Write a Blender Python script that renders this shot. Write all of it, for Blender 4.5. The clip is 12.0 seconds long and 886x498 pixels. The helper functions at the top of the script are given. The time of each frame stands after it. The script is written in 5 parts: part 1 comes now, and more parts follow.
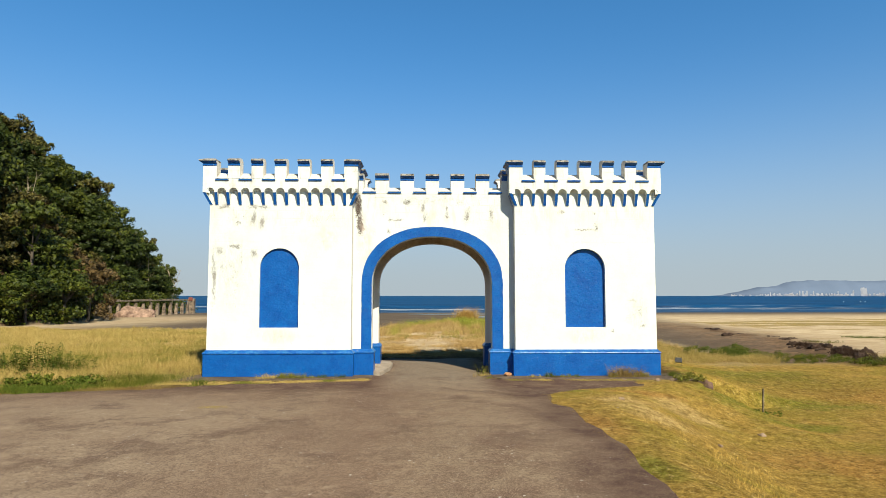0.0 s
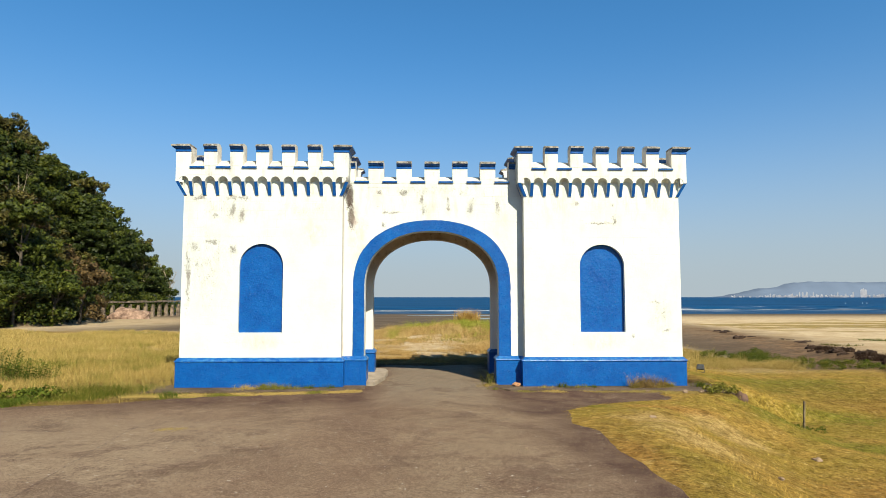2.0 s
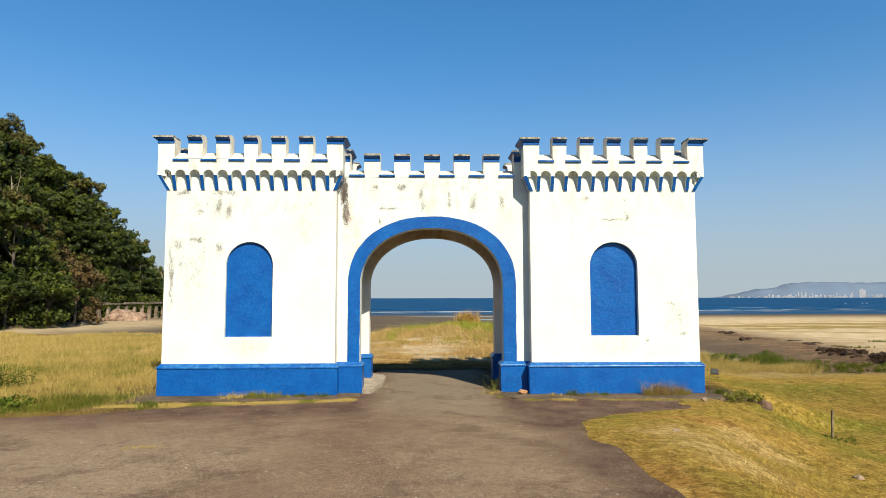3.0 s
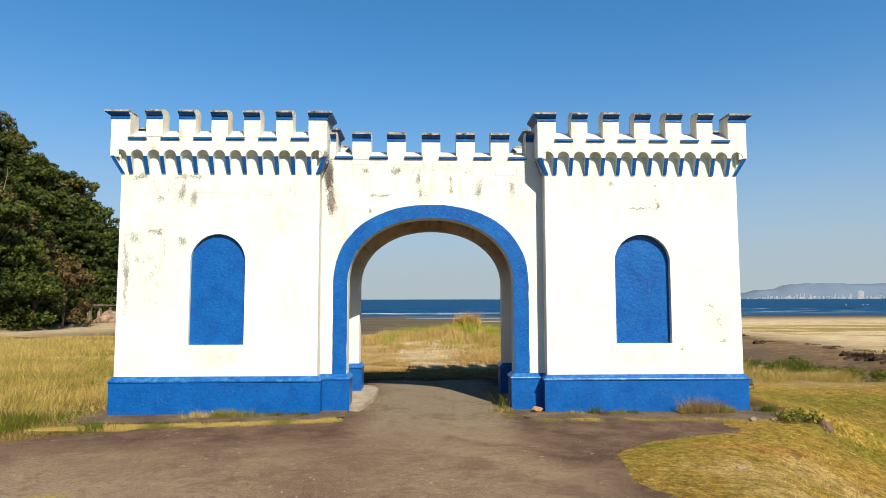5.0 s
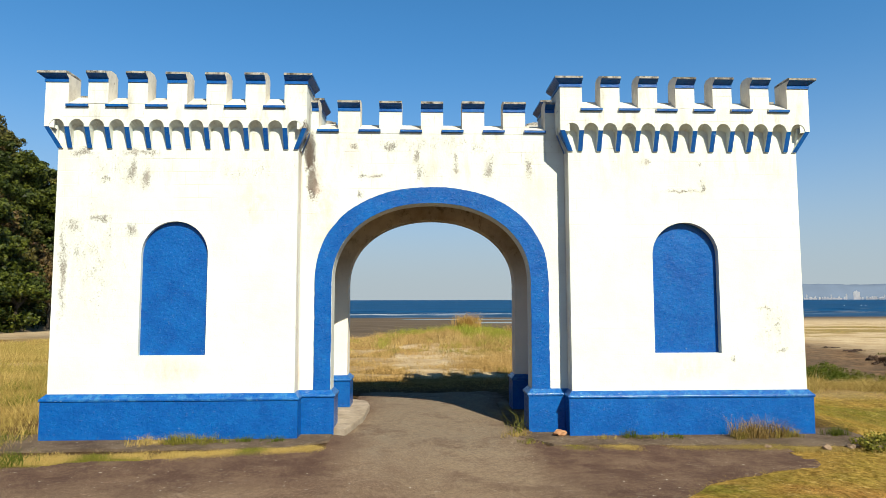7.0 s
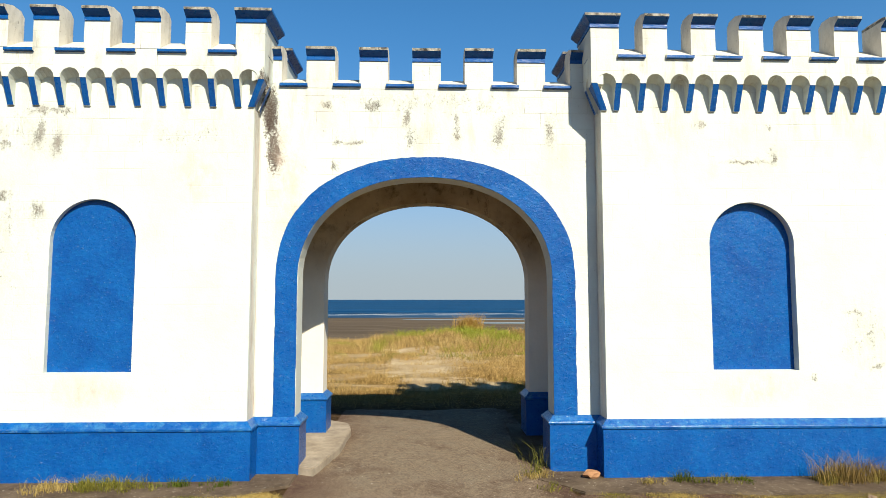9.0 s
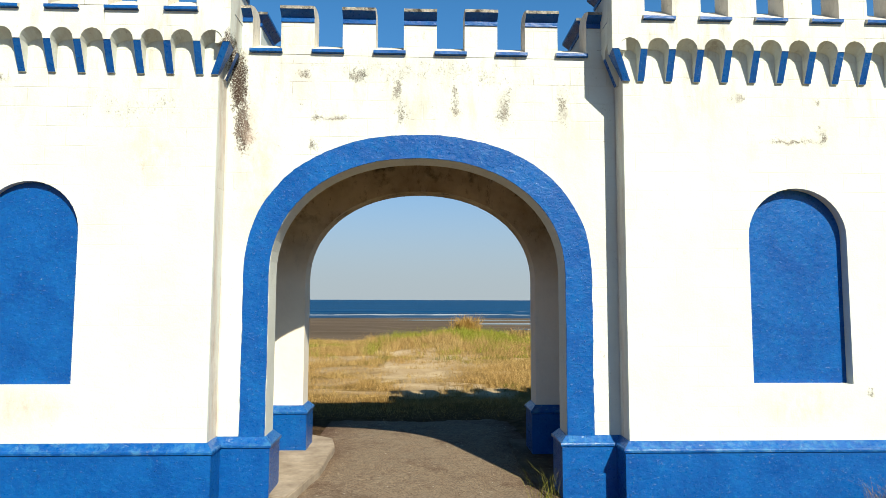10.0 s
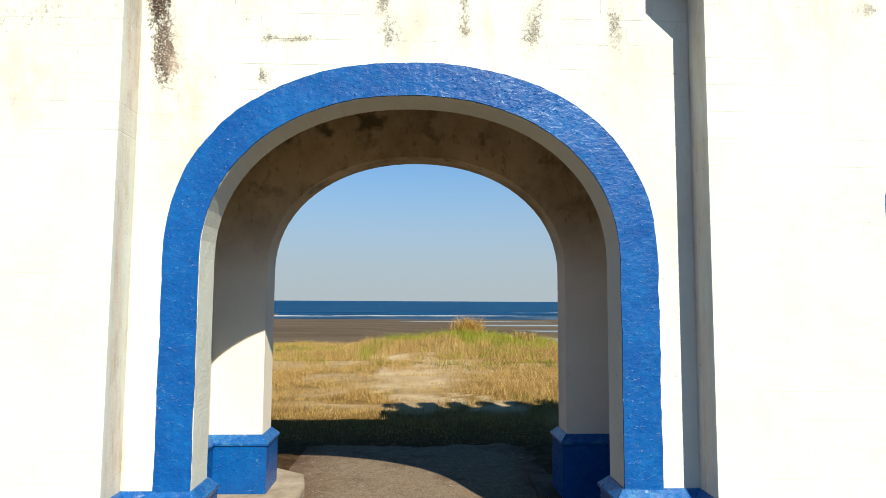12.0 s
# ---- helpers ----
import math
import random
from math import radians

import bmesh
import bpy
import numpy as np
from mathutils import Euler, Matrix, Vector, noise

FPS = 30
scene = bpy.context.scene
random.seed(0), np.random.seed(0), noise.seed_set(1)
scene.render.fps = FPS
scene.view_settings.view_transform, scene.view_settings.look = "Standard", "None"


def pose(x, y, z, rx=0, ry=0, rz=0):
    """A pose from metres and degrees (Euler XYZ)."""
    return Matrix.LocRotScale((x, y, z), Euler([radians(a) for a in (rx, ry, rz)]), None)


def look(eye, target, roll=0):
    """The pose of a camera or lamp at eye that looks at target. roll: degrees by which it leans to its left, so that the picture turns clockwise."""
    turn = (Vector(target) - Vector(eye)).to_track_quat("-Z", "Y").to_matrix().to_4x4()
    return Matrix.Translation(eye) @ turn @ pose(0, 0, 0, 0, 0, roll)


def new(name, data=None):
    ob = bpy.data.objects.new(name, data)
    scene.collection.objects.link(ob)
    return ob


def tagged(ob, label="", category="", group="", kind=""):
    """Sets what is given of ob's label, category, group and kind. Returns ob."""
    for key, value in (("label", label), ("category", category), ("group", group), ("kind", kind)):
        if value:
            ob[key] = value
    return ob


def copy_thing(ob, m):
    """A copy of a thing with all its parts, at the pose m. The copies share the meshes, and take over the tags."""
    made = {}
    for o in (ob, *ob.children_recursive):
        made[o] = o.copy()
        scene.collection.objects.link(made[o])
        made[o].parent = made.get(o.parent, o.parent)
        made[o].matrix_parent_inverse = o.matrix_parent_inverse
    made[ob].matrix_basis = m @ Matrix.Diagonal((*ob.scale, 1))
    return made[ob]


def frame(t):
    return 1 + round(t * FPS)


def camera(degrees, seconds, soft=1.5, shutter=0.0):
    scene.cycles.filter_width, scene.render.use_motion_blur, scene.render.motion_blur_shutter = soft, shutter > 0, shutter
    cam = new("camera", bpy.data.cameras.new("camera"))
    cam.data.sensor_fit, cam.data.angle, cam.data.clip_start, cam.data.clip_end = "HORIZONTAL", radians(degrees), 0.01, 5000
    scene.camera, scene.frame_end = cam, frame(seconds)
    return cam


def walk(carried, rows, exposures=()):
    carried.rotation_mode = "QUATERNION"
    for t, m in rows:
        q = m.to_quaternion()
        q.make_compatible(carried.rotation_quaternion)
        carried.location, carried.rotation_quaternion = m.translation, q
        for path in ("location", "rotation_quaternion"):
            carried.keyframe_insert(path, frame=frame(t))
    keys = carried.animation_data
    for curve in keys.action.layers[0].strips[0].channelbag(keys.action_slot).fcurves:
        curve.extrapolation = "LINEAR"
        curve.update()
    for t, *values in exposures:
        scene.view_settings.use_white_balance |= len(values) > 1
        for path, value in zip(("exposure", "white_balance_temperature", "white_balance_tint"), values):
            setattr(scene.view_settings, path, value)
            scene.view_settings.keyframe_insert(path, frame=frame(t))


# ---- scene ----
import functools

cam = camera(70.2, 12.0, 0.7)
PATH = [
    (0, (-0.175, -16.926, 2.14), (-0.125, -14.932, 2.287), -0.0),
    (0.5, (-0.161, -16.566, 2.133), (-0.11, -14.572, 2.281), -0.0),
    (1, (-0.146, -16.111, 2.122), (-0.096, -14.118, 2.272), -0.0),
    (1.5, (-0.159, -15.691, 2.126), (-0.108, -13.698, 2.277), -0.0),
    (2, (-0.16, -15.169, 2.135), (-0.109, -13.176, 2.286), -0.0),
    (2.5, (-0.161, -14.71, 2.135), (-0.109, -12.716, 2.288), -0.1),
    (3, (-0.176, -14.191, 2.145), (-0.122, -12.198, 2.299), -0.1),
    (5, (-0.162, -12.164, 2.149), (-0.104, -10.171, 2.307), -0.1),
    (5.5, (-0.159, -11.694, 2.157), (-0.099, -9.701, 2.315), -0.1),
    (6, (-0.151, -11.113, 2.158), (-0.088, -9.12, 2.317), -0.1),
    (6.5, (-0.157, -10.636, 2.156), (-0.094, -8.643, 2.315), -0.1),
    (7, (-0.21, -10.1, 2.151), (-0.142, -8.108, 2.311), -0.1),
    (9, (-0.075, -7.825, 2.169), (-0.012, -5.832, 2.328), -0.0),
    (9.5, (-0.04, -7.291, 2.173), (0.032, -5.298, 2.332), 0.0),
    (10, (-0.019, -6.688, 2.173), (0.052, -4.696, 2.333), 0.2),
    (10.5, (-0.076, -6.207, 2.174), (0.004, -4.215, 2.334), 0.1),
    (11, (-0.075, -5.687, 2.15), (0.004, -3.695, 2.311), 0.1),
    (11.5, (-0.046, -5.196, 2.132), (0.031, -3.204, 2.294), 0.2),
    (12, (0.02, -4.613, 2.126), (0.092, -2.621, 2.29), 0.3),
]
walk(cam, [(t, look(eye, target, roll)) for t, eye, target, roll in PATH])

# ------------------------------------------------------------------ light
SUN_DIR = Vector((0.42, -1.0, 0.91)).normalized()
sun_el = math.asin(SUN_DIR.z)
world = bpy.data.worlds.new("sky")
scene.world = world
world.use_nodes = True
wn, wl = world.node_tree.nodes, world.node_tree.links
sky = wn.new("ShaderNodeTexSky")
sky.sky_type = 'NISHITA'
sky.sun_disc = False
sky.sun_elevation = sun_el
sky.sun_rotation = math.atan2(SUN_DIR.x, SUN_DIR.y)
sky.air_density, sky.dust_density, sky.ozone_density = 1.0, 0.4, 4.0
wn["Background"].inputs["Strength"].default_value = 0.0875
vivid = wn.new("ShaderNodeHueSaturation")
vivid.inputs["Saturation"].default_value = 1.08
wl.new(sky.outputs["Color"], vivid.inputs["Color"])
# haze lifts the gradient: the air near the horizon is as the clear sky some degrees above it
tc, lift, unit = wn.new("ShaderNodeTexCoord"), wn.new("ShaderNodeVectorMath"), wn.new("ShaderNodeVectorMath")
lift.operation, unit.operation = 'ADD', 'NORMALIZE'
lift.inputs[1].default_value = (0, 0, 0.10)
wl.new(tc.outputs["Generated"], lift.inputs[0])
wl.new(lift.outputs[0], unit.inputs[0])
wl.new(unit.outputs[0], sky.inputs["Vector"])
deepen, haze, sep, fall, thick = (wn.new("ShaderNodeMix"), wn.new("ShaderNodeMix"), wn.new("ShaderNodeSeparateXYZ"),
                                  wn.new("ShaderNodeMath"), wn.new("ShaderNodeMath"))
deepen.data_type = haze.data_type = 'RGBA'
deepen.blend_type = 'MULTIPLY'
deepen.inputs["Factor"].default_value = 1.0
deepen.inputs["B"].default_value = (0.535, 1.045, 1.165, 1)
wl.new(vivid.outputs["Color"], deepen.inputs["A"])
wl.new(tc.outputs["Generated"], sep.inputs[0])
fall.operation, thick.operation = 'MULTIPLY', 'EXPONENT'
fall.inputs[1].default_value = -25.0
square = wn.new("ShaderNodeMath")
square.operation = 'MULTIPLY'
wl.new(sep.outputs["Z"], square.inputs[0])
wl.new(sep.outputs["Z"], square.inputs[1])
wl.new(square.outputs[0], fall.inputs[0])
wl.new(fall.outputs[0], thick.inputs[0])
wl.new(thick.outputs[0], haze.inputs["Factor"])
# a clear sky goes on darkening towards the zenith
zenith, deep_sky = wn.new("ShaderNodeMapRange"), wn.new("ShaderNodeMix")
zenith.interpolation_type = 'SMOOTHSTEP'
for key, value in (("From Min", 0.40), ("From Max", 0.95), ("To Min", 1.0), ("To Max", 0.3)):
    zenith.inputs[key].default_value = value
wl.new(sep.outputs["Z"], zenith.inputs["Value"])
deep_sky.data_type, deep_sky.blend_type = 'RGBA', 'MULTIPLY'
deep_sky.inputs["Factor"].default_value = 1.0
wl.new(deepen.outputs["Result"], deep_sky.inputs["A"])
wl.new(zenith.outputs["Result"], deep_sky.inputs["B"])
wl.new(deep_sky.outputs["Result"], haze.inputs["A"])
haze.inputs["B"].default_value = (2.92, 3.42, 3.68, 1)
wl.new(haze.outputs["Result"], wn["Background"].inputs["Color"])

lamp = bpy.data.lights.new("sun", 'SUN')
lamp.energy, lamp.angle, lamp.color = 5.0, radians(0.53), (1.0, 0.905, 0.71)
sun = new("sun", lamp)
sun.matrix_world = look(SUN_DIR * 50, (0, 0, 0))
scene.view_settings.exposure = 0.80


# ------------------------------------------------------------------ material helpers
class Mat:
    """A node material with short ways to add nodes."""
    def __init__(self, name, rough=0.8, metal=0.0, spec=0.4):
        self.m = bpy.data.materials.new(name)
        self.m.use_nodes = True
        self.n, self.l = self.m.node_tree.nodes, self.m.node_tree.links
        self.b = self.n["Principled BSDF"]
        self.b.inputs["Roughness"].default_value = rough
        self.b.inputs["Metallic"].default_value = metal
        self.b.inputs["Specular IOR Level"].default_value = spec
        self.co = self.n.new("ShaderNodeNewGeometry").outputs["Position"]

    def put(self, sock, value):
        if isinstance(value, (int, float)):
            sock.default_value = value
        elif isinstance(value, tuple):
            sock.default_value = (*value, 1) if len(value) == 3 and sock.type == 'RGBA' else value
        else:
            self.l.new(value, sock)

    def noise(self, scale, detail=4, rough=0.55, stretch=None):
        t = self.n.new("ShaderNodeTexNoise")
        t.inputs["Scale"].default_value, t.inputs["Detail"].default_value, t.inputs["Roughness"].default_value = scale, detail, rough
        self.l.new(self.scaled(stretch) if stretch else self.co, t.inputs["Vector"])
        return t.outputs["Fac"]

    def scaled(self, s, loc=(0, 0, 0)):
        mp = self.n.new("ShaderNodeMapping")
        mp.inputs["Scale"].default_value, mp.inputs["Location"].default_value = s, loc
        self.l.new(self.co, mp.inputs["Vector"])
        return mp.outputs["Vector"]

    def ramp(self, fac, lo, hi, a=0.0, b=1.0):
        r = self.n.new("ShaderNodeMapRange")
        r.clamp = True
        for k, v in (("From Min", lo), ("From Max", hi), ("To Min", a), ("To Max", b)):
            r.inputs[k].default_value = v
        self.l.new(fac, r.inputs["Value"])
        return r.outputs["Result"]

    def math(self, op, a, b=0.0):
        r = self.n.new("ShaderNodeMath")
        r.operation = op
        self.put(r.inputs[0], a), self.put(r.inputs[1], b)
        return r.outputs[0]

    def mix(self, fac, a, b):
        r = self.n.new("ShaderNodeMix")
        r.data_type = 'RGBA'
        self.put(r.inputs["Factor"], fac), self.put(r.inputs["A"], a), self.put(r.inputs["B"], b)
        return r.outputs["Result"]

    def attr(self, name):
        a = self.n.new("ShaderNodeAttribute")
        a.attribute_name = name
        return a.outputs["Fac"]

    def island(self):
        return self.n.new("ShaderNodeNewGeometry").outputs["Random Per Island"]

    def object_random(self):
        return self.n.new("ShaderNodeObjectInfo").outputs["Random"]

    def axis(self, k):
        s = self.n.new("ShaderNodeSeparateXYZ")
        self.l.new(self.co, s.inputs[0])
        return s.outputs[k]

    def spot(self, x, z, rx, rz):
        """A soft elliptical mark on a wall that faces along y."""
        mp = self.scaled((1 / rx, 0, 1 / rz), (-x / rx, 0, -z / rz))
        v = self.n.new("ShaderNodeVectorMath")
        v.operation = 'LENGTH'
        self.l.new(mp, v.inputs[0])
        return self.ramp(v.outputs["Value"], 0.15, 1.0, 1.0, 0.0)

    def disc(self, x, y, rx_, ry_):
        """A soft elliptical patch of the ground."""
        mp = self.scaled((1 / rx_, 1 / ry_, 0), (-x / rx_, -y / ry_, 0))
        v = self.n.new("ShaderNodeVectorMath")
        v.operation = 'LENGTH'
        self.l.new(mp, v.inputs[0])
        return self.ramp(v.outputs["Value"], 0.2, 1.5, 1.0, -0.6)

    def finish(self, color, bump=None, strength=0.3, dist=0.02, rough=None):
        self.put(self.b.inputs["Base Color"], color)
        if bump is not None:
            bp = self.n.new("ShaderNodeBump")
            bp.inputs["Strength"].default_value, bp.inputs["Distance"].default_value = strength, dist
            self.l.new(bump, bp.inputs["Height"])
            self.l.new(bp.outputs["Normal"], self.b.inputs["Normal"])
        if rough is not None:
            self.put(self.b.inputs["Roughness"], rough)
        return self.m


def plaster():
    """Old white limewash over block masonry, streaked and spotted with mould."""
    k = Mat("white_limewash", 0.85, spec=0.2)
    base = k.mix(k.ramp(k.noise(1.3, 7, 0.65), 0.40, 0.64), (0.560, 0.602, 0.570), (0.535, 0.562, 0.520))
    warm = k.math('MULTIPLY', k.math('MULTIPLY', k.ramp(k.noise(2.1, 7, 0.7, (1, 1, 0.4)), 0.54, 0.68), k.ramp(k.axis("Z"), 2.2, 4.2, 0.25, 1.0)), 0.2)
    base = k.mix(warm, base, (0.46, 0.34, 0.23))
    streak = k.ramp(k.noise(5.5, 7, 0.72, (1, 1, 0.22)), 0.50, 0.64)
    plain_co, drift, half_, by = k.co, k.n.new("ShaderNodeTexNoise"), k.n.new("ShaderNodeVectorMath"), k.n.new("ShaderNodeVectorMath")
    drift.inputs["Scale"].default_value, drift.inputs["Detail"].default_value, drift.inputs["Roughness"].default_value = 4.5, 6, 0.75
    k.l.new(k.co, drift.inputs["Vector"])
    half_.operation, by.operation = 'SUBTRACT', 'MULTIPLY_ADD'
    half_.inputs[1].default_value, by.inputs[1].default_value = (0.5, 0.5, 0.5), (0.32, 0.0, 0.32)
    k.l.new(drift.outputs["Color"], half_.inputs[0])
    k.l.new(half_.outputs[0], by.inputs[0])
    k.l.new(k.co, by.inputs[2])
    k.co = by.outputs[0]
    marks = None
    for x, z, rx, rz in ((-4.84, 4.2, 0.14, 0.42), (-4.6, 4.1, 0.16, 0.32), (-5.22, 4.07, 0.16, 0.09), (-5.6, 4.5, 0.35, 0.09), (-4.7, 4.5, 0.5, 0.08),
                         (-5.85, 2.6, 0.10, 1.3), (-5.3, 3.45, 0.35, 0.10), (-4.8, 3.25, 0.16, 0.22), (-5.7, 3.3, 0.2, 0.2),
                         (-2.06, 4.5, 0.12, 0.5), (-1.97, 4.05, 0.13, 0.4), (-1.19, 4.21, 0.10, 0.12), (-0.98, 4.22, 0.22, 0.06), (-1.21, 3.9, 0.08, 0.11),
                         (-0.3, 4.52, 0.10, 0.20), (-0.25, 4.25, 0.10, 0.22), (0.35, 4.5, 0.07, 0.12), (0.36, 4.35, 0.09, 0.2), (0.92, 4.33, 0.15, 0.34),
                         (-0.72, 4.7, 0.18, 0.12), (-1.35, 4.7, 0.12, 0.10), (1.6, 4.4, 0.12, 0.3), (3.48, 4.38, 0.16, 0.10), (4.36, 4.36, 0.09, 0.10),
                         (4.05, 3.92, 0.5, 0.05), (4.41, 3.99, 0.08, 0.18), (5.36, 2.0, 0.16, 0.05), (5.55, 1.72, 0.10, 0.05), (5.62, 1.32, 0.14, 0.06), (4.81, 1.21, 0.05, 0.05)):
        s = k.spot(x, z, rx, rz)
        marks = s if marks is None else k.math('MAXIMUM', marks, s)
    for x, z, rx, rz in ((-5.4, 2.8, 0.8, 1.5), (-5.1, 4.25, 0.9, 0.45), (-3.0, 4.2, 1.0, 0.3), (5.5, 1.7, 0.4, 0.7), (0.0, 4.75, 2.1, 0.3)):
        marks = k.math('MAXIMUM', marks, k.math('MULTIPLY', k.spot(x, z, rx, rz), 0.45))
    k.co = plain_co
    grain = k.math('ADD', k.math('MULTIPLY', k.noise(6.5, 8, 0.78, (1, 1, 0.55)), 0.45), k.math('MULTIPLY', k.noise(36, 6, 0.85, (1, 1, 0.8)), 0.55))
    mould = k.ramp(k.math('ADD', grain, k.math('MULTIPLY', marks, 0.155)), 0.575, 0.67)
    mould = k.math('MULTIPLY', mould, k.ramp(k.noise(70, 4, 0.75), 0.36, 0.54, 0.25, 1.0))
    base = k.mix(k.math('MULTIPLY', mould, 0.90), base, (0.060, 0.045, 0.032))
    film = k.math('MULTIPLY', k.math('MULTIPLY', marks, k.ramp(k.noise(9, 6, 0.75, (1, 1, 0.35)), 0.43, 0.60)), 0.55)
    base = k.mix(film, base, (0.30, 0.272, 0.24))
    drip = k.math('MAXIMUM', k.spot(-2.07, 4.62, 0.15, 0.52), k.math('MULTIPLY', k.spot(-2.02, 4.1, 0.14, 0.55), 0.75))
    drip = k.ramp(k.math('ADD', grain, k.math('MULTIPLY', drip, 0.36)), 0.62, 0.69)
    drip = k.math('MULTIPLY', drip, k.ramp(k.noise(60, 5, 0.8), 0.38, 0.50, 0.0, 1.0))
    base = k.mix(k.math('MULTIPLY', drip, 0.97), base, (0.030, 0.014, 0.009))
    rub = None
    for x, z, rx, rz in ((4.08, 1.06, 0.62, 0.24), (-4.12, 1.06, 0.6, 0.2), (-2.9, 3.7, 0.35, 0.4), (-1.85, 3.7, 0.3, 0.9)):
        q = k.spot(x, z, rx, rz)
        rub = q if rub is None else k.math('MAXIMUM', rub, q)
    rub = k.math('MULTIPLY', k.math('POWER', rub, 0.6), k.ramp(k.noise(6.5, 7, 0.78, (1, 1, 0.5)), 0.40, 0.62))
    base = k.mix(k.math('MULTIPLY', rub, 0.7), base, (0.46, 0.37, 0.31))
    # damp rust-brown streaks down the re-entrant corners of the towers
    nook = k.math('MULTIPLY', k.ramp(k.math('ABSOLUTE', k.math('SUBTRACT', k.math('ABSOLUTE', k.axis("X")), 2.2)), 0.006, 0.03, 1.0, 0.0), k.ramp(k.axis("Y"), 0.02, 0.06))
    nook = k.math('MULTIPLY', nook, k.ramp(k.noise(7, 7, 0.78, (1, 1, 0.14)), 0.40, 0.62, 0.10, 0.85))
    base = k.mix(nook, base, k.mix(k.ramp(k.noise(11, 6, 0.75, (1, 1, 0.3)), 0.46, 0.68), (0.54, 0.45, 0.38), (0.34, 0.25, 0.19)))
    high = k.ramp(k.axis("Z"), 3.6, 4.9)
    few = k.math('MULTIPLY', k.math('MULTIPLY', high, streak), k.ramp(k.noise(0.8, 4, 0.6), 0.38, 0.58))
    base = k.mix(k.math('MULTIPLY', few, 0.5), base, (0.20, 0.155, 0.115))
    chips = k.ramp(k.noise(16, 5, 0.75), 0.69, 0.72)
    base = k.mix(k.math('MULTIPLY', chips, 0.6), base, (0.2, 0.17, 0.13))
    br = k.n.new("ShaderNodeTexBrick")
    br.inputs["Scale"].default_value = 1.0
    br.inputs["Brick Width"].default_value, br.inputs["Row Height"].default_value = 0.42, 0.21
    br.inputs["Mortar Size"].default_value, br.inputs["Mortar Smooth"].default_value = 0.006, 0.7
    sw = k.n.new("ShaderNodeMapping")
    sw.inputs["Rotation"].default_value = (radians(90), 0, 0)
    k.l.new(k.co, sw.inputs["Vector"])
    k.l.new(sw.outputs["Vector"], br.inputs["Vector"])
    joints = k.math('MULTIPLY', k.math('MULTIPLY', br.outputs["Fac"], k.ramp(k.noise(1.1, 2), 0.42, 0.6)), k.ramp(k.axis("Z"), 2.6, 4.3, 0.25, 1.0))
    cracks = k.math('MULTIPLY', k.math('MULTIPLY', br.outputs["Fac"], k.ramp(k.noise(1.9, 7, 0.75), 0.57, 0.65)), k.ramp(k.axis("Z"), 3.0, 4.3, 0.1, 1.0))
    base = k.mix(k.math('MULTIPLY', joints, 0.16), base, (0.35, 0.30, 0.22))
    base = k.mix(k.math('MULTIPLY', cracks, 0.5), base, (0.09, 0.065, 0.045))
    bump = k.math('SUBTRACT', k.math('ADD', k.noise(6, 6), k.math('MULTIPLY', k.noise(45, 3), 0.35)), k.math('MULTIPLY', joints, 0.4))
    return k.finish(base, bump, 0.5, 0.015)


def blue_paint():
    """Thick glossy blue paint over rough plaster, blistered, cracked and chipped here and there."""
    k = Mat("blue_gloss_paint", 0.3, spec=0.32)
    base = k.mix(k.ramp(k.noise(2.5, 6, 0.7), 0.36, 0.66), (0.001, 0.054, 0.238), (0.002, 0.080, 0.304))
    base = k.mix(k.math('MULTIPLY', k.ramp(k.noise(13, 6, 0.75), 0.50, 0.68), 0.35), base, (0.006, 0.140, 0.37))
    worn = k.math('MAXIMUM', k.ramp(k.noise(1.9, 6, 0.7), 0.50, 0.66), k.math('MULTIPLY', k.spot(0.75, 3.75, 1.1, 0.8), k.ramp(k.noise(5, 5, 0.7), 0.40, 0.6)))
    fade = k.math('MULTIPLY', k.ramp(k.noise(30, 6, 0.8), 0.58, 0.68), worn)
    base = k.mix(k.math('MULTIPLY', fade, 0.30), base, (0.06, 0.24, 0.50))
    rim = k.math('MULTIPLY', k.ramp(k.axis("Z"), 0.585, 0.60), k.ramp(k.axis("Z"), 0.705, 0.700))
    rubbed = k.math('MULTIPLY', rim, k.ramp(k.noise(9, 7, 0.8), 0.48, 0.62))
    base = k.mix(k.math('MULTIPLY', rubbed, 0.32), base, (0.10, 0.32, 0.46))
    bare = k.math('MULTIPLY', rim, k.ramp(k.noise(14, 6, 0.8), 0.60, 0.66))
    chips = k.math('MAXIMUM', k.math('MULTIPLY', bare, 0.55), k.ramp(k.noise(12, 6, 0.78), 0.695, 0.715))
    base = k.mix(k.math('MULTIPLY', chips, 0.7), base, (0.42, 0.50, 0.55))
    pits = k.math('MULTIPLY', k.ramp(k.noise(21, 6, 0.8), 0.66, 0.70), worn)
    base = k.mix(k.math('MULTIPLY', pits, 0.8), base, (0.004, 0.020, 0.070))
    brush = k.noise(14, 5, 0.6, (1, 1, 1.5))
    blister = k.math('MULTIPLY', k.ramp(k.noise(27, 4, 0.6, (1, 1, 1.6)), 0.60, 0.70), k.ramp(worn, 0, 1, 0.30, 1.0))
    bump = k.math('ADD', k.math('ADD', k.math('MULTIPLY', brush, 0.62), k.math('MULTIPLY', blister, 0.85)), k.math('MULTIPLY', k.noise(4, 3), 1.2))
    return k.finish(base, bump, 0.5, 0.02, k.ramp(k.noise(30, 3), 0.3, 0.7, 0.24, 0.42))


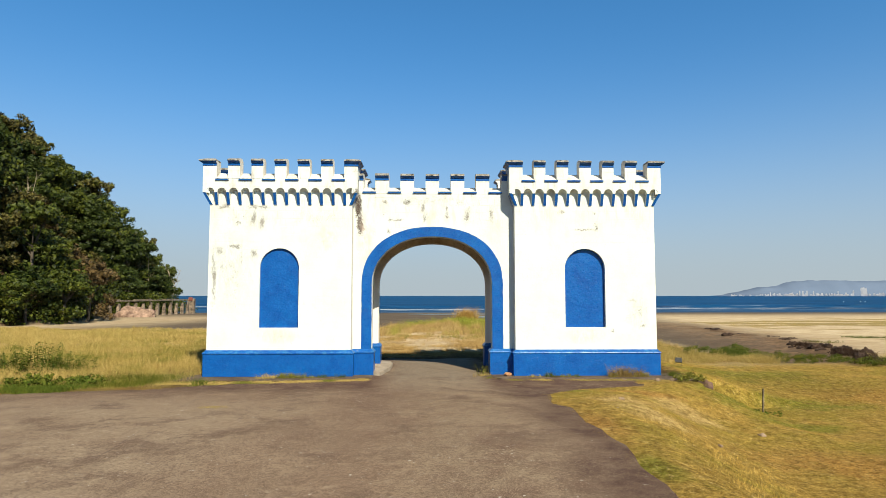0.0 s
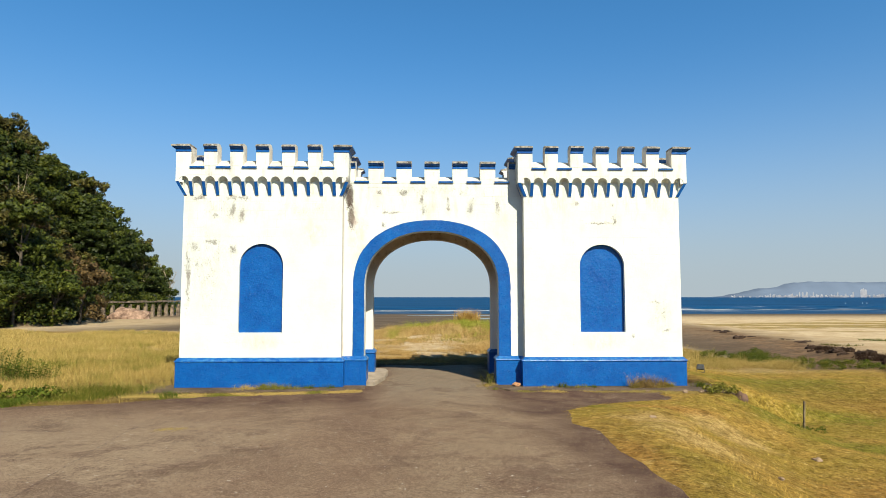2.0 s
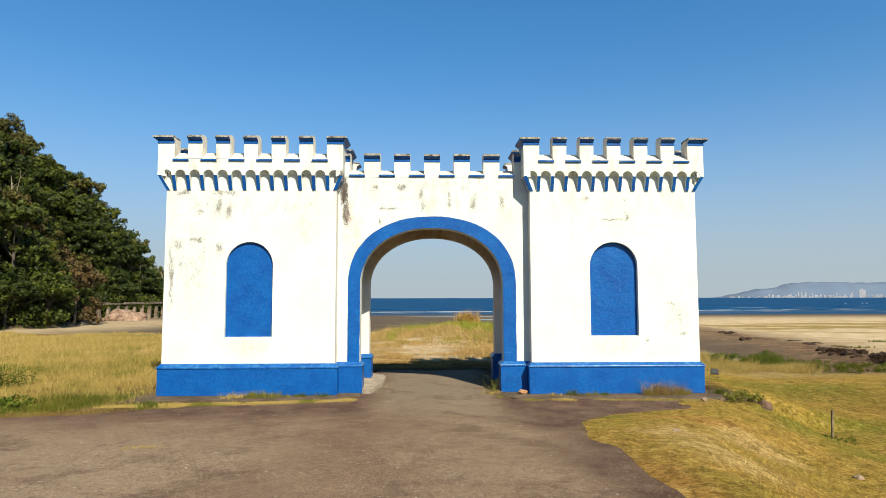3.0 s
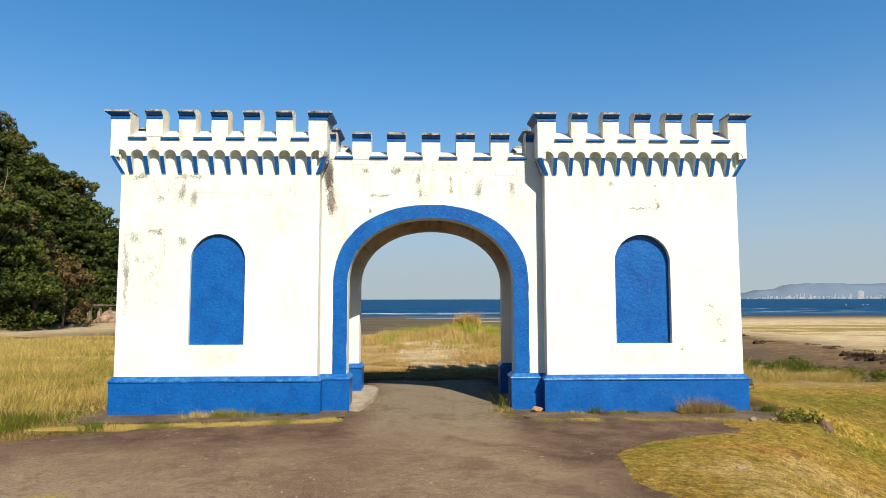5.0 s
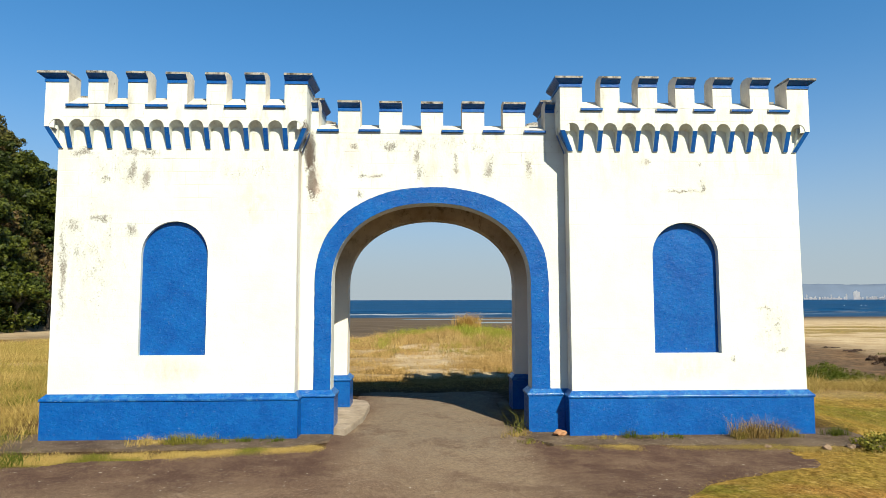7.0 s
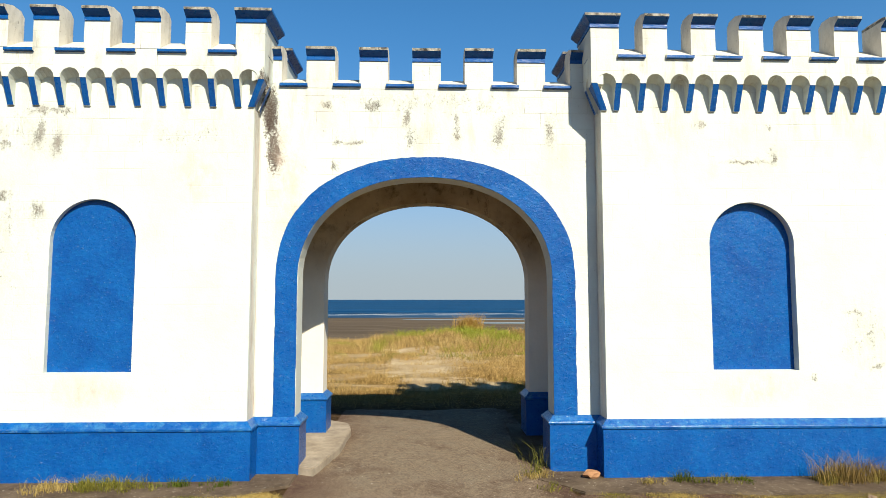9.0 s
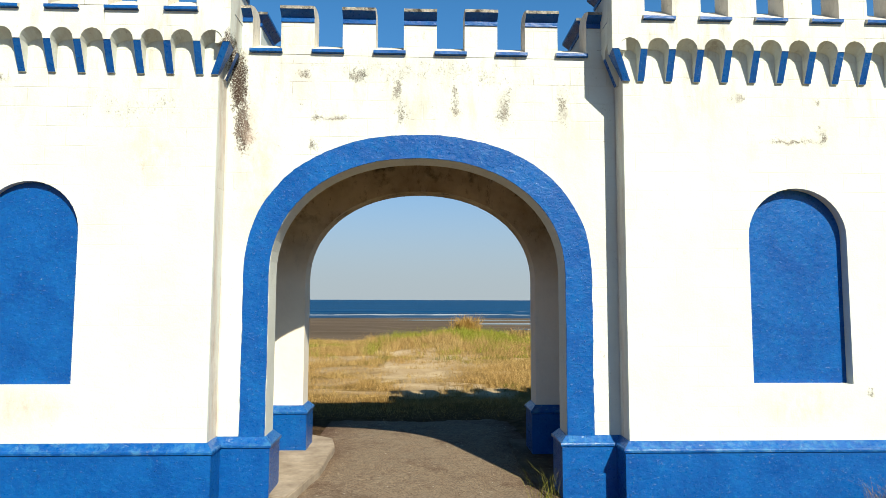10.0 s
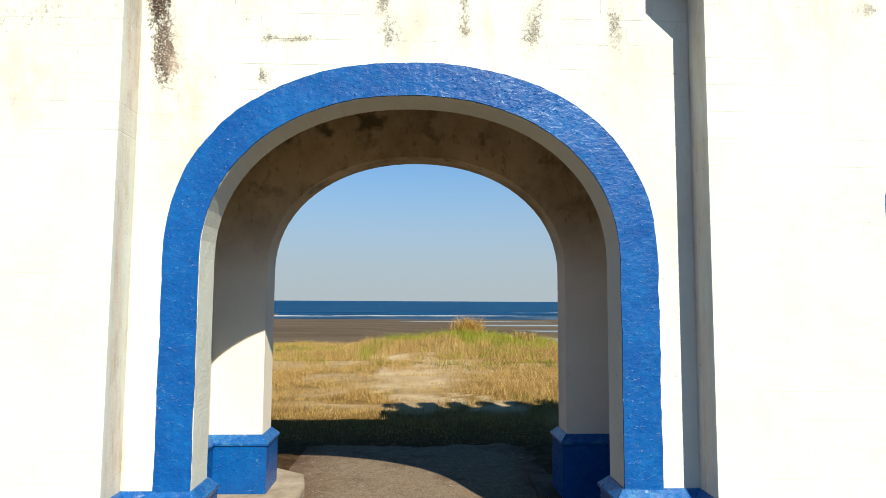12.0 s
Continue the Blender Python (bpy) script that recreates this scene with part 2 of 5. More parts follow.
def cap_stone():
    """Lichen-spotted bare cement on top of the battlements."""
    k = Mat("weathered_cement", 0.9, spec=0.2)
    base = k.mix(k.ramp(k.noise(9, 6, 0.7), 0.38, 0.62), (0.33, 0.315, 0.28), (0.035, 0.031, 0.026))
    base = k.mix(k.math('MULTIPLY', k.ramp(k.noise(26, 4), 0.55, 0.68), 0.7), base, (0.45, 0.43, 0.37))
    return k.finish(base, k.noise(30, 4), 0.5, 0.01)


def merlon_side():
    """White paint gone grey and streaky on the battlements."""
    k = Mat("greyed_limewash", 0.88, spec=0.2)
    st = k.ramp(k.noise(4.0, 7, 0.7, (1, 1, 0.4)), 0.46, 0.68)
    base = k.mix(k.math('MULTIPLY', st, 0.55), (0.60, 0.58, 0.52), (0.22, 0.19, 0.155))
    base = k.mix(k.math('MULTIPLY', k.ramp(k.noise(18, 5, 0.7), 0.60, 0.70), 0.6), base, (0.15, 0.13, 0.10))
    return k.finish(base, k.noise(14, 5), 0.4, 0.015)


def vault_plaster():
    k = Mat("vault_plaster", 0.9, spec=0.15)
    # brown base carries some of the roofed passage's shade, besides its mould and dirt
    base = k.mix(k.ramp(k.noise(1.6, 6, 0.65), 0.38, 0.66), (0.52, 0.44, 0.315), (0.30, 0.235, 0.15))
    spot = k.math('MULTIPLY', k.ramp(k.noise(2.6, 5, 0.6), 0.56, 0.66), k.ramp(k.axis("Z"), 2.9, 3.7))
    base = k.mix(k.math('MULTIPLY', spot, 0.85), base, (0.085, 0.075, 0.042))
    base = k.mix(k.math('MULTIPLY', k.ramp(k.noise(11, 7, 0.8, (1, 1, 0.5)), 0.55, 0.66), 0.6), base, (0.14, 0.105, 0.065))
    # near white below about 3 m, so the painted shade stays above
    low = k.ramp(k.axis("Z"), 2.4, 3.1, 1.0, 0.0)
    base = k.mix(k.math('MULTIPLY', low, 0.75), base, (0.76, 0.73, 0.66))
    return k.finish(base, k.noise(9, 5), 0.4, 0.015)


def asphalt():
    k = Mat("worn_asphalt", 0.95, spec=0.04)
    big = k.noise(0.55, 6, 0.65)
    base = k.mix(k.ramp(big, 0.38, 0.62), (0.118, 0.071, 0.049), (0.210, 0.144, 0.096))
    tracks = k.ramp(k.noise(0.8, 4, 0.6, (1.0, 0.22, 1)), 0.40, 0.62)
    mid = k.ramp(k.math('ABSOLUTE', k.math('SUBTRACT', k.axis("X"), k.math('MULTIPLY', k.noise(0.5, 3), 1.2))), 0.5, 2.0, 1.0, 0.0)
    tracks = k.math('MAXIMUM', k.math('MULTIPLY', tracks, 0.35), k.math('MULTIPLY', mid, k.ramp(k.noise(2.2, 5, 0.65), 0.35, 0.6, 0.15, 0.75)))
    base = k.mix(tracks, base, (0.225, 0.170, 0.112))
    swept = k.math('MULTIPLY', k.ramp(k.axis("X"), -1.2, -3.6), k.ramp(k.axis("Y"), -3.6, -6.0))
    base = k.mix(k.math('MULTIPLY', swept, k.ramp(k.noise(1.3, 6, 0.7), 0.36, 0.60, 0.4, 0.95)), base, (0.275, 0.212, 0.146))
    wander = k.math('ADD', k.axis("X"), k.math('MULTIPLY', k.math('SUBTRACT', k.noise(0.7, 4), 0.5), 1.6))
    side = k.math('MULTIPLY', k.ramp(wander, 1.25, 1.95), k.ramp(k.axis("Y"), 0.0, -1.0))
    front = k.math('MULTIPLY', k.ramp(k.math('ADD', k.axis("Y"), k.noise(0.8, 4)), -2.9, -1.7), k.ramp(k.math('ABSOLUTE', wander), 0.9, 1.7))
    worn = k.math('MULTIPLY', k.math('MAXIMUM', side, front), k.ramp(k.noise(1.6, 6, 0.7), 0.36, 0.60, 0.40, 0.95))
    base = k.mix(worn, base, (0.058, 0.032, 0.026))
    gate_end = k.math('MULTIPLY', k.ramp(k.axis("Y"), -3.4, 0.0), k.ramp(k.math('ABSOLUTE', wander), 0.9, 1.6, 1.0, 0.0))
    base = k.mix(k.math('MULTIPLY', gate_end, k.ramp(k.noise(3.0, 6, 0.7), 0.3, 0.65, 0.45, 0.95)), base, (0.200, 0.172, 0.132))
    dark = k.ramp(k.noise(0.9, 8, 0.75), 0.51, 0.62)
    base = k.mix(k.math('MULTIPLY', dark, 0.65), base, (0.060, 0.034, 0.027))
    base = k.mix(k.ramp(k.noise(34, 5, 0.85), 0.48, 0.60, 0.0, 0.72), base, (0.052, 0.031, 0.024))
    grit = k.ramp(k.noise(46, 5, 0.85), 0.54, 0.62)
    base = k.mix(k.math('MULTIPLY', grit, k.ramp(worn, 0.1, 0.9, 0.75, 0.3)), base, (0.36, 0.27, 0.18))
    lumps = k.ramp(k.noise(9, 7, 0.85), 0.45, 0.58)
    base = k.mix(k.math('MULTIPLY', lumps, 0.30), base, (0.060, 0.037, 0.028))
    open_ = k.ramp(worn, 0.1, 0.9, 1.0, 0.35)
    speck = k.noise(85, 3, 0.8)
    calm = k.ramp(k.axis("Y"), -3.4, -0.8, 1.0, 0.45)
    base = k.mix(k.math('MULTIPLY', k.ramp(speck, 0.34, 0.47, 0.62, 0.0), calm), base, (0.040, 0.024, 0.020))
    base = k.mix(k.math('MULTIPLY', k.math('MULTIPLY', k.ramp(speck, 0.53, 0.68, 0.0, 0.62), calm), open_), base, (0.42, 0.33, 0.235))
    scuff = k.math('MULTIPLY', k.ramp(k.noise(1.9, 8, 0.82, (0.6, 1, 1)), 0.60, 0.66), k.ramp(k.noise(25, 4, 0.7), 0.42, 0.56))
    base = k.mix(k.math('MULTIPLY', scuff, 0.5), base, (0.36, 0.30, 0.22))
    peb = k.ramp(k.noise(17, 2), 0.71, 0.73)
    base = k.mix(k.math('MULTIPLY', peb, 0.7), base, (0.5, 0.47, 0.40))
    return k.finish(base, k.math('ADD', k.noise(60, 3), k.math('MULTIPLY', k.noise(7, 4), 0.6)), 0.6, 0.012)


def concrete():
    k = Mat("old_concrete", 0.9, spec=0.08)
    base = k.mix(k.ramp(k.noise(1.5, 6, 0.65), 0.36, 0.64), (0.060, 0.042, 0.030), (0.125, 0.094, 0.066))
    base = k.mix(k.math('MULTIPLY', k.ramp(k.noise(5, 6, 0.7), 0.52, 0.66), 0.5), base, (0.042, 0.031, 0.023))
    base = k.mix(k.math('MULTIPLY', k.ramp(k.noise(14, 7, 0.85), 0.54, 0.60), 0.45), base, (0.20, 0.155, 0.11))
    base = k.mix(k.math('MULTIPLY', k.ramp(k.noise(30, 2), 0.68, 0.72), 0.6), base, (0.42, 0.38, 0.31))
    return k.finish(base, k.math('ADD', k.noise(40, 3), k.noise(5, 4)), 0.5, 0.012)


def turf_tone(k, r):
    """Lawn colours: gold, with greener hollows, reddish worn ground and bleached straw on the mound. r picks the shade of a blade."""
    edge = k.math('MULTIPLY', k.math('SUBTRACT', k.noise(1.1, 8, 0.75), 0.5), 2.6)
    r = k.math('ADD', k.math('MULTIPLY', r, 0.36), k.math('MULTIPLY', k.ramp(k.noise(7, 9, 0.88), 0.42, 0.58), 0.60))
    cover = lambda *places: k.ramp(k.math('ADD', functools.reduce(lambda a, b: k.math('MAXIMUM', a, b), [k.disc(*p) for p in places]), edge), 0.15, 0.85, 0.0, 0.8)
    c = k.mix(r, (0.185, 0.112, 0.022), (0.60, 0.405, 0.105))
    c = k.mix(k.math('MULTIPLY', k.ramp(k.noise(0.7, 7, 0.7), 0.46, 0.58), 0.8), c, k.mix(r, (0.140, 0.104, 0.015), (0.48, 0.360, 0.075)))
    c = k.mix(cover((7.3, -1.6, 1.6, 1.7), (8.2, -2.9, 1.9, 0.8), (10.5, 0.3, 2.4, 1.2), (9.0, 3.0, 2.4, 1.5), (3.0, -3.1, 0.9, 0.35), (2.25, -10.1, 0.45, 0.7), (10.5, 4.2, 3.6, 1.7)), c, k.mix(r, (0.078, 0.086, 0.009), (0.30, 0.29, 0.045)))
    c = k.mix(cover((12.6, 1.3, 3.6, 1.5), (2.4, -7.4, 0.5, 1.6), (4.4, -3.2, 1.2, 0.5), (7.2, -6.9, 3.0, 1.4)), c, k.mix(r, (0.205, 0.100, 0.025), (0.58, 0.335, 0.095)))
    c = k.mix(cover((3.6, -4.6, 0.9, 1.0), (3.8, -6.0, 0.9, 0.9), (5.0, -4.2, 1.0, 1.0)), c, k.mix(r, (0.29, 0.185, 0.065), (0.74, 0.55, 0.235)))
    c = k.mix(k.math('MULTIPLY', cover((11.0, 2.6, 5.0, 2.4), (15.0, -2.0, 3.0, 3.0)), 0.75), c, k.mix(r, (0.095, 0.072, 0.012), (0.33, 0.245, 0.055)))
    c = k.mix(k.ramp(k.noise(3.4, 9, 0.86), 0.50, 0.60, 0.0, 0.62), c, (0.105, 0.066, 0.016))
    return k.mix(k.ramp(k.noise(5.2, 9, 0.88, (1.3, 0.8, 1)), 0.55, 0.63, 0.0, 0.6), c, (0.70, 0.52, 0.20))


def turf_blades():
    k = Mat("turf_blades", 0.8, spec=0.03)
    return k.finish(turf_tone(k, k.island()))


def ground_mat():
    """Sand, turf and wet flats, by what grows where."""
    k = Mat("coastal_ground", 0.95, spec=0.03)
    n1, n2 = k.noise(0.6, 6, 0.6), k.noise(6, 5, 0.65)
    sand = k.mix(k.ramp(n1, 0.35, 0.65), (0.40, 0.30, 0.175), (0.53, 0.425, 0.275))
    sand = k.mix(k.ramp(n2, 0.55, 0.75), sand, (0.25, 0.175, 0.095))
    sand = k.mix(k.math('MULTIPLY', k.ramp(k.noise(0.5, 8, 0.8, (0.5, 1, 1)), 0.55, 0.64), 0.55), sand, (0.20, 0.135, 0.065))
    wet = k.mix(k.ramp(k.noise(0.12, 5, 0.6, (0.35, 1.4, 1)), 0.38, 0.62), (0.088, 0.068, 0.050), (0.122, 0.096, 0.071))
    base = k.mix(k.attr("wet"), sand, wet)
    straw = k.mix(k.ramp(n1, 0.40, 0.62), (0.185, 0.112, 0.034), (0.135, 0.088, 0.026))
    straw = k.mix(k.ramp(n2, 0.50, 0.75), straw, (0.24, 0.165, 0.065))
    turf = turf_tone(k, k.ramp(k.noise(19, 7, 0.85), 0.46, 0.66, -0.25, 0.75))
    turf = k.mix(k.ramp(k.noise(22, 7, 0.85), 0.50, 0.60, 0.0, 0.75), turf, (0.060, 0.040, 0.010))
    base = k.mix(k.attr("dry"), base, straw)
    base = k.mix(k.attr("lawn"), base, turf)
    base = k.mix(k.attr("soil"), base, k.mix(k.ramp(n2, 0.4, 0.65), (0.030, 0.019, 0.012), (0.085, 0.052, 0.030)))
    base = k.mix(k.math('MULTIPLY', k.attr("slope"), k.ramp(k.noise(0.9, 6, 0.7), 0.35, 0.6, 0.35, 0.95)), base, k.mix(k.ramp(k.noise(2.3, 7, 0.75), 0.40, 0.62), (0.235, 0.150, 0.085), (0.10, 0.066, 0.042)))
    base = k.mix(k.ramp(k.math('ADD', k.noise(0.17, 8, 0.72, (0.6, 1.2, 1)), k.math('MULTIPLY', k.attr("patch"), 0.5)), 0.69, 0.78, 0.0, 0.8), base, k.mix(k.ramp(k.noise(1.4, 5), 0.4, 0.62), (0.27, 0.19, 0.06), (0.17, 0.128, 0.032)))
    return k.finish(base, k.math('ADD', n2, k.math('MULTIPLY', k.noise(24, 6, 0.8), 0.8)), 0.9, 0.05)


def blades(name, colors, spec=0.05):
    k = Mat(name, 0.7, spec=spec)
    r = k.island()
    patch = k.noise(0.32, 4, 0.6)
    a = k.mix(r, colors[0], colors[1])
    b = k.mix(r, colors[2], colors[3])
    return k.finish(k.mix(k.ramp(patch, 0.46, 0.64), a, b))


def leaf_mat():
    """Leaves of a mixed wood: dark and deep green, with olive, rusty and fresh yellow-green crowns among them."""
    k = Mat("forest_leaves", 0.6, spec=0.2)
    u, who = k.island(), k.object_random()
    c = k.mix(u, (0.004, 0.010, 0.001), (0.036, 0.052, 0.006))
    c = k.mix(k.ramp(who, 0.42, 0.50), c, k.mix(u, (0.008, 0.016, 0.002), (0.072, 0.088, 0.008)))
    c = k.mix(k.ramp(who, 0.70, 0.74), c, k.mix(u, (0.014, 0.016, 0.003), (0.095, 0.080, 0.018)))
    c = k.mix(k.ramp(who, 0.90, 0.93), c, k.mix(u, (0.022, 0.016, 0.006), (0.115, 0.075, 0.028)))
    fresh = k.math('MULTIPLY', k.ramp(k.noise(0.33, 5, 0.65), 0.54, 0.64), 0.65)
    return k.finish(k.mix(fresh, c, k.mix(u, (0.016, 0.026, 0.002), (0.125, 0.135, 0.012))))


def plain(name, color, dark, scale, rough=0.8, spec=0.3, strength=0.4, dist=0.02, metal=0.0):
    """A mottled material of two tones."""
    k = Mat(name, rough, metal, spec)
    c = k.mix(k.ramp(k.noise(scale, 6, 0.65), 0.38, 0.64), color, dark)
    c = k.mix(k.math('MULTIPLY', k.ramp(k.noise(scale * 6, 4), 0.55, 0.7), 0.4), c, dark)
    return k.finish(c, k.noise(scale * 4, 5), strength, dist)


def sea_mat():
    k = Mat("sea_water", 0.6, spec=0.02)
    deep = k.mix(k.ramp(k.noise(0.02, 5, 0.6, (0.25, 1.6, 1)), 0.40, 0.62), (0.003, 0.038, 0.112), (0.005, 0.058, 0.150))
    deep = k.mix(k.math('MULTIPLY', k.ramp(k.noise(0.11, 4, 0.6, (0.12, 1.5, 1)), 0.50, 0.60), 0.8), deep, (0.004, 0.020, 0.058))
    deep = k.mix(k.ramp(k.noise(0.30, 5, 0.7, (0.10, 1.0, 1)), 0.52, 0.64, 0.0, 0.6), deep, (0.014, 0.078, 0.175))
    near = k.ramp(k.axis("Y"), 125, 210, 1.0, 0.0)
    deep = k.mix(k.math('MULTIPLY', near, 0.45), deep, (0.030, 0.062, 0.100))
    foam = k.attr("foam")
    f = k.math('MULTIPLY', foam, k.ramp(k.noise(0.35, 6, 0.7, (0.25, 1.0, 1)), 0.36, 0.52))
    c = k.mix(f, deep, (0.62, 0.64, 0.65))
    return k.finish(c, k.noise(0.5, 5, 0.6, (0.3, 1.2, 1)), 0.5, 0.35, k.ramp(f, 0, 1, 0.5, 0.8))


WHITE, BLUE, CAP, GREYED, VAULT = plaster(), blue_paint(), cap_stone(), merlon_side(), vault_plaster()
ASPHALT, CONCRETE, GROUND = asphalt(), concrete(), ground_mat()
DRY = blades("dry_grass_blades", ((0.19, 0.130, 0.034), (0.46, 0.345, 0.120), (0.15, 0.118, 0.026), (0.38, 0.295, 0.090)))
GREEN = blades("green_grass_blades", ((0.055, 0.066, 0.010), (0.20, 0.185, 0.034), (0.085, 0.080, 0.012), (0.30, 0.235, 0.06)))
TURF = turf_blades()
WEED = blades("weed_leaves", ((0.030, 0.052, 0.006), (0.095, 0.115, 0.016), (0.045, 0.055, 0.007), (0.125, 0.115, 0.018)))
RUST = blades("withered_weed", ((0.14, 0.075, 0.026), (0.38, 0.235, 0.090), (0.11, 0.075, 0.020), (0.30, 0.20, 0.075)))
STRAW = blades("straw_blades", ((0.24, 0.125, 0.028), (0.50, 0.32, 0.095), (0.26, 0.150, 0.032), (0.56, 0.39, 0.14)))
RUSSET = blades("russet_grass", ((0.18, 0.112, 0.038), (0.46, 0.315, 0.125), (0.20, 0.135, 0.045), (0.50, 0.365, 0.150)))
LUSH = blades("lush_grass", ((0.095, 0.115, 0.012), (0.30, 0.315, 0.045), (0.14, 0.140, 0.018), (0.38, 0.345, 0.075)))
LEAF = leaf_mat()
BARK = plain("grey_bark", (0.085, 0.070, 0.052), (0.035, 0.028, 0.021), 3)
PALE_BARK = plain("pale_dead_bark", (0.34, 0.29, 0.21), (0.17, 0.14, 0.10), 3)
ROCK = plain("pinkish_rock", (0.155, 0.092, 0.064), (0.050, 0.031, 0.023), 1.6, 0.9, 0.3, 0.8, 0.15)
STONE = plain("pale_stone", (0.30, 0.22, 0.145), (0.15, 0.10, 0.065), 7, 0.9)
RUIN = plain("ruin_concrete", (0.25, 0.195, 0.14), (0.06, 0.045, 0.032), 1.6, 0.9)
PALE_ROCK = plain("pale_pinkish_rock", (0.33, 0.225, 0.165), (0.10, 0.062, 0.045), 1.3, 0.9, 0.3, 0.8, 0.15)
SEA = sea_mat()
PALE_SLAB = plain("pale_slab", (0.36, 0.305, 0.235), (0.20, 0.160, 0.118), 2.2, 0.9)


# ------------------------------------------------------------------ mesh helpers
def mesh_of(name, bm, *mats, smooth=False):
    bmesh.ops.recalc_face_normals(bm, faces=bm.faces)
    me = bpy.data.meshes.new(name)
    bm.to_mesh(me)
    bm.free()
    for m in mats:
        me.materials.append(m)
    if smooth:
        me.polygons.foreach_set("use_smooth", [True] * len(me.polygons))
    return me


def part(name, bm, mats, parent, label="", smooth=False):
    mats = mats if isinstance(mats, (tuple, list)) else (mats,)
    ob = new(name, mesh_of(name, bm, *mats, smooth=smooth) if isinstance(bm, bmesh.types.BMesh) else bm)
    ob.parent = parent
    if label:
        tagged(ob, label)
    return ob


def box(bm, x0, x1, y0, y1, z0, z1, mat=0, bevel=0.0):
    vs = [bm.verts.new((x, y, z)) for z in (z0, z1) for x, y in ((x0, y0), (x1, y0), (x1, y1), (x0, y1))]
    fs = [bm.faces.new([vs[i] for i in q]) for q in ((3, 2, 1, 0), (4, 5, 6, 7), (0, 1, 5, 4), (1, 2, 6, 5), (2, 3, 7, 6), (3, 0, 4, 7))]
    for f in fs:
        f.material_index = mat
    if bevel:
        bmesh.ops.bevel(bm, geom=list({e for f in fs for e in f.edges}), offset=bevel, segments=2, profile=0.6, affect='EDGES')
    return fs


def prism(bm, outline, x0, x1, mat=0, front=None):
    """A profile of (y, z) points drawn out from x0 to x1. front: index of the faces to give another material, by segment."""
    a = [bm.verts.new((x0, y, z)) for y, z in outline]
    b = [bm.verts.new((x1, y, z)) for y, z in outline]
    n = len(outline)
    fs = [bm.faces.new(a[::-1]), bm.faces.new(b)]
    for i in range(n):
        f = bm.faces.new((a[i], a[(i + 1) % n], b[(i + 1) % n], b[i]))
        f.material_index = (front or {}).get(i, mat)
        fs.append(f)
    fs[0].material_index = fs[1].material_index = (front or {}).get("ends", mat)
    return fs


def loft_rect(bm, x0, x1, y0, y1, profile, mat=0, cap=True):
    """Rectangles set out by d at each height z of the profile, joined into one shell."""
    rings = []
    for d, z in profile:
        rings.append([bm.verts.new(p) for p in ((x0 - d, y0 - d, z), (x1 + d, y0 - d, z), (x1 + d, y1 + d, z), (x0 - d, y1 + d, z))])
    for r, s in zip(rings, rings[1:]):
        for i in range(4):
            bm.faces.new((r[i], r[(i + 1) % 4], s[(i + 1) % 4], s[i])).material_index = mat
    if cap:
        bm.faces.new(rings[-1]).material_index = mat
        bm.faces.new(rings[0][::-1]).material_index = mat


def arch_points(cx, a, zs, b, n, p=2.0):
    """Points of a half ellipse from its left spring to its right one. p above 2 makes its shoulders squarer."""
    out = []
    for i in range(n + 1):
        c, s = math.cos(math.pi * i / n), math.sin(math.pi * i / n)
        out.append((cx - a * math.copysign(abs(c) ** (2 / p), c), zs + b * max(s, 0) ** (2 / p)))
    return out


def arched_face(bm, x0, x1, z0, z1, opening, y, mat=0):
    """A wall face at y with an arched opening. opening: its outline, from the left foot over the top to the right foot."""
    xl, xr, zb = opening[0][0], opening[-1][0], opening[0][1]
    v = lambda x, z: bm.verts.new((x, y, z))
    out = []
    if zb > z0 + 1e-4:
        out.append(bm.faces.new((v(x0, z0), v(x1, z0), v(x1, zb), v(x0, zb))))
    out.append(bm.faces.new((v(x0, zb), v(xl, zb), v(xl, opening[1][1]), v(x0, opening[1][1]))))
    out.append(bm.faces.new((v(xr, zb), v(x1, zb), v(x1, opening[-2][1]), v(xr, opening[-2][1]))))
    out.append(bm.faces.new((v(x0, opening[1][1]), v(xl, opening[1][1]), v(xl, z1), v(x0, z1))))
    out.append(bm.faces.new((v(xr, opening[-2][1]), v(x1, opening[-2][1]), v(x1, z1), v(xr, z1))))
    for (ax, az), (bx, bz) in zip(opening[1:-1], opening[2:-1]):
        out.append(bm.faces.new((v(ax, az), v(bx, bz), v(bx, z1), v(ax, z1))))
    for f in out:
        f.material_index = mat


def reveal(bm, opening, y0, y1, mat=0, bottom=False):
    for (ax, az), (bx, bz) in zip(opening, opening[1:]):
        bm.faces.new([bm.verts.new(p) for p in ((ax, y0, az), (bx, y0, bz), (bx, y1, bz), (ax, y1, az))]).material_index = mat
    if bottom:
        (ax, az), (bx, bz) = opening[0], opening[-1]
        bm.faces.new([bm.verts.new(p) for p in ((ax, y0, az), (bx, y0, bz), (bx, y1, bz), (ax, y1, az))]).material_index = mat


def fill(bm, pts, y, mat=0):
    bm.faces.new([bm.verts.new((x, y, z)) for x, z in pts]).material_index = mat


def weld(bm):
    bmesh.ops.remove_doubles(bm, verts=bm.verts, dist=1e-4)
    return bm


# ------------------------------------------------------------------ the lie of the land
def smooth(a, b, v):
    t = np.clip((v - a) / (b - a), 0, 1)
    return t * t * (3 - 2 * t)


FOOT_Y = (-400, -100, 20, 45, 52, 70, 87, 113, 122, 140, 165, 220, 400)
FOOT_X = (-400, -95, -62, -40.5, -39.5, -48, -55.5, -55.5, -59, -90, -400, -2000, -6000)
SEA_LEVEL = -1.8


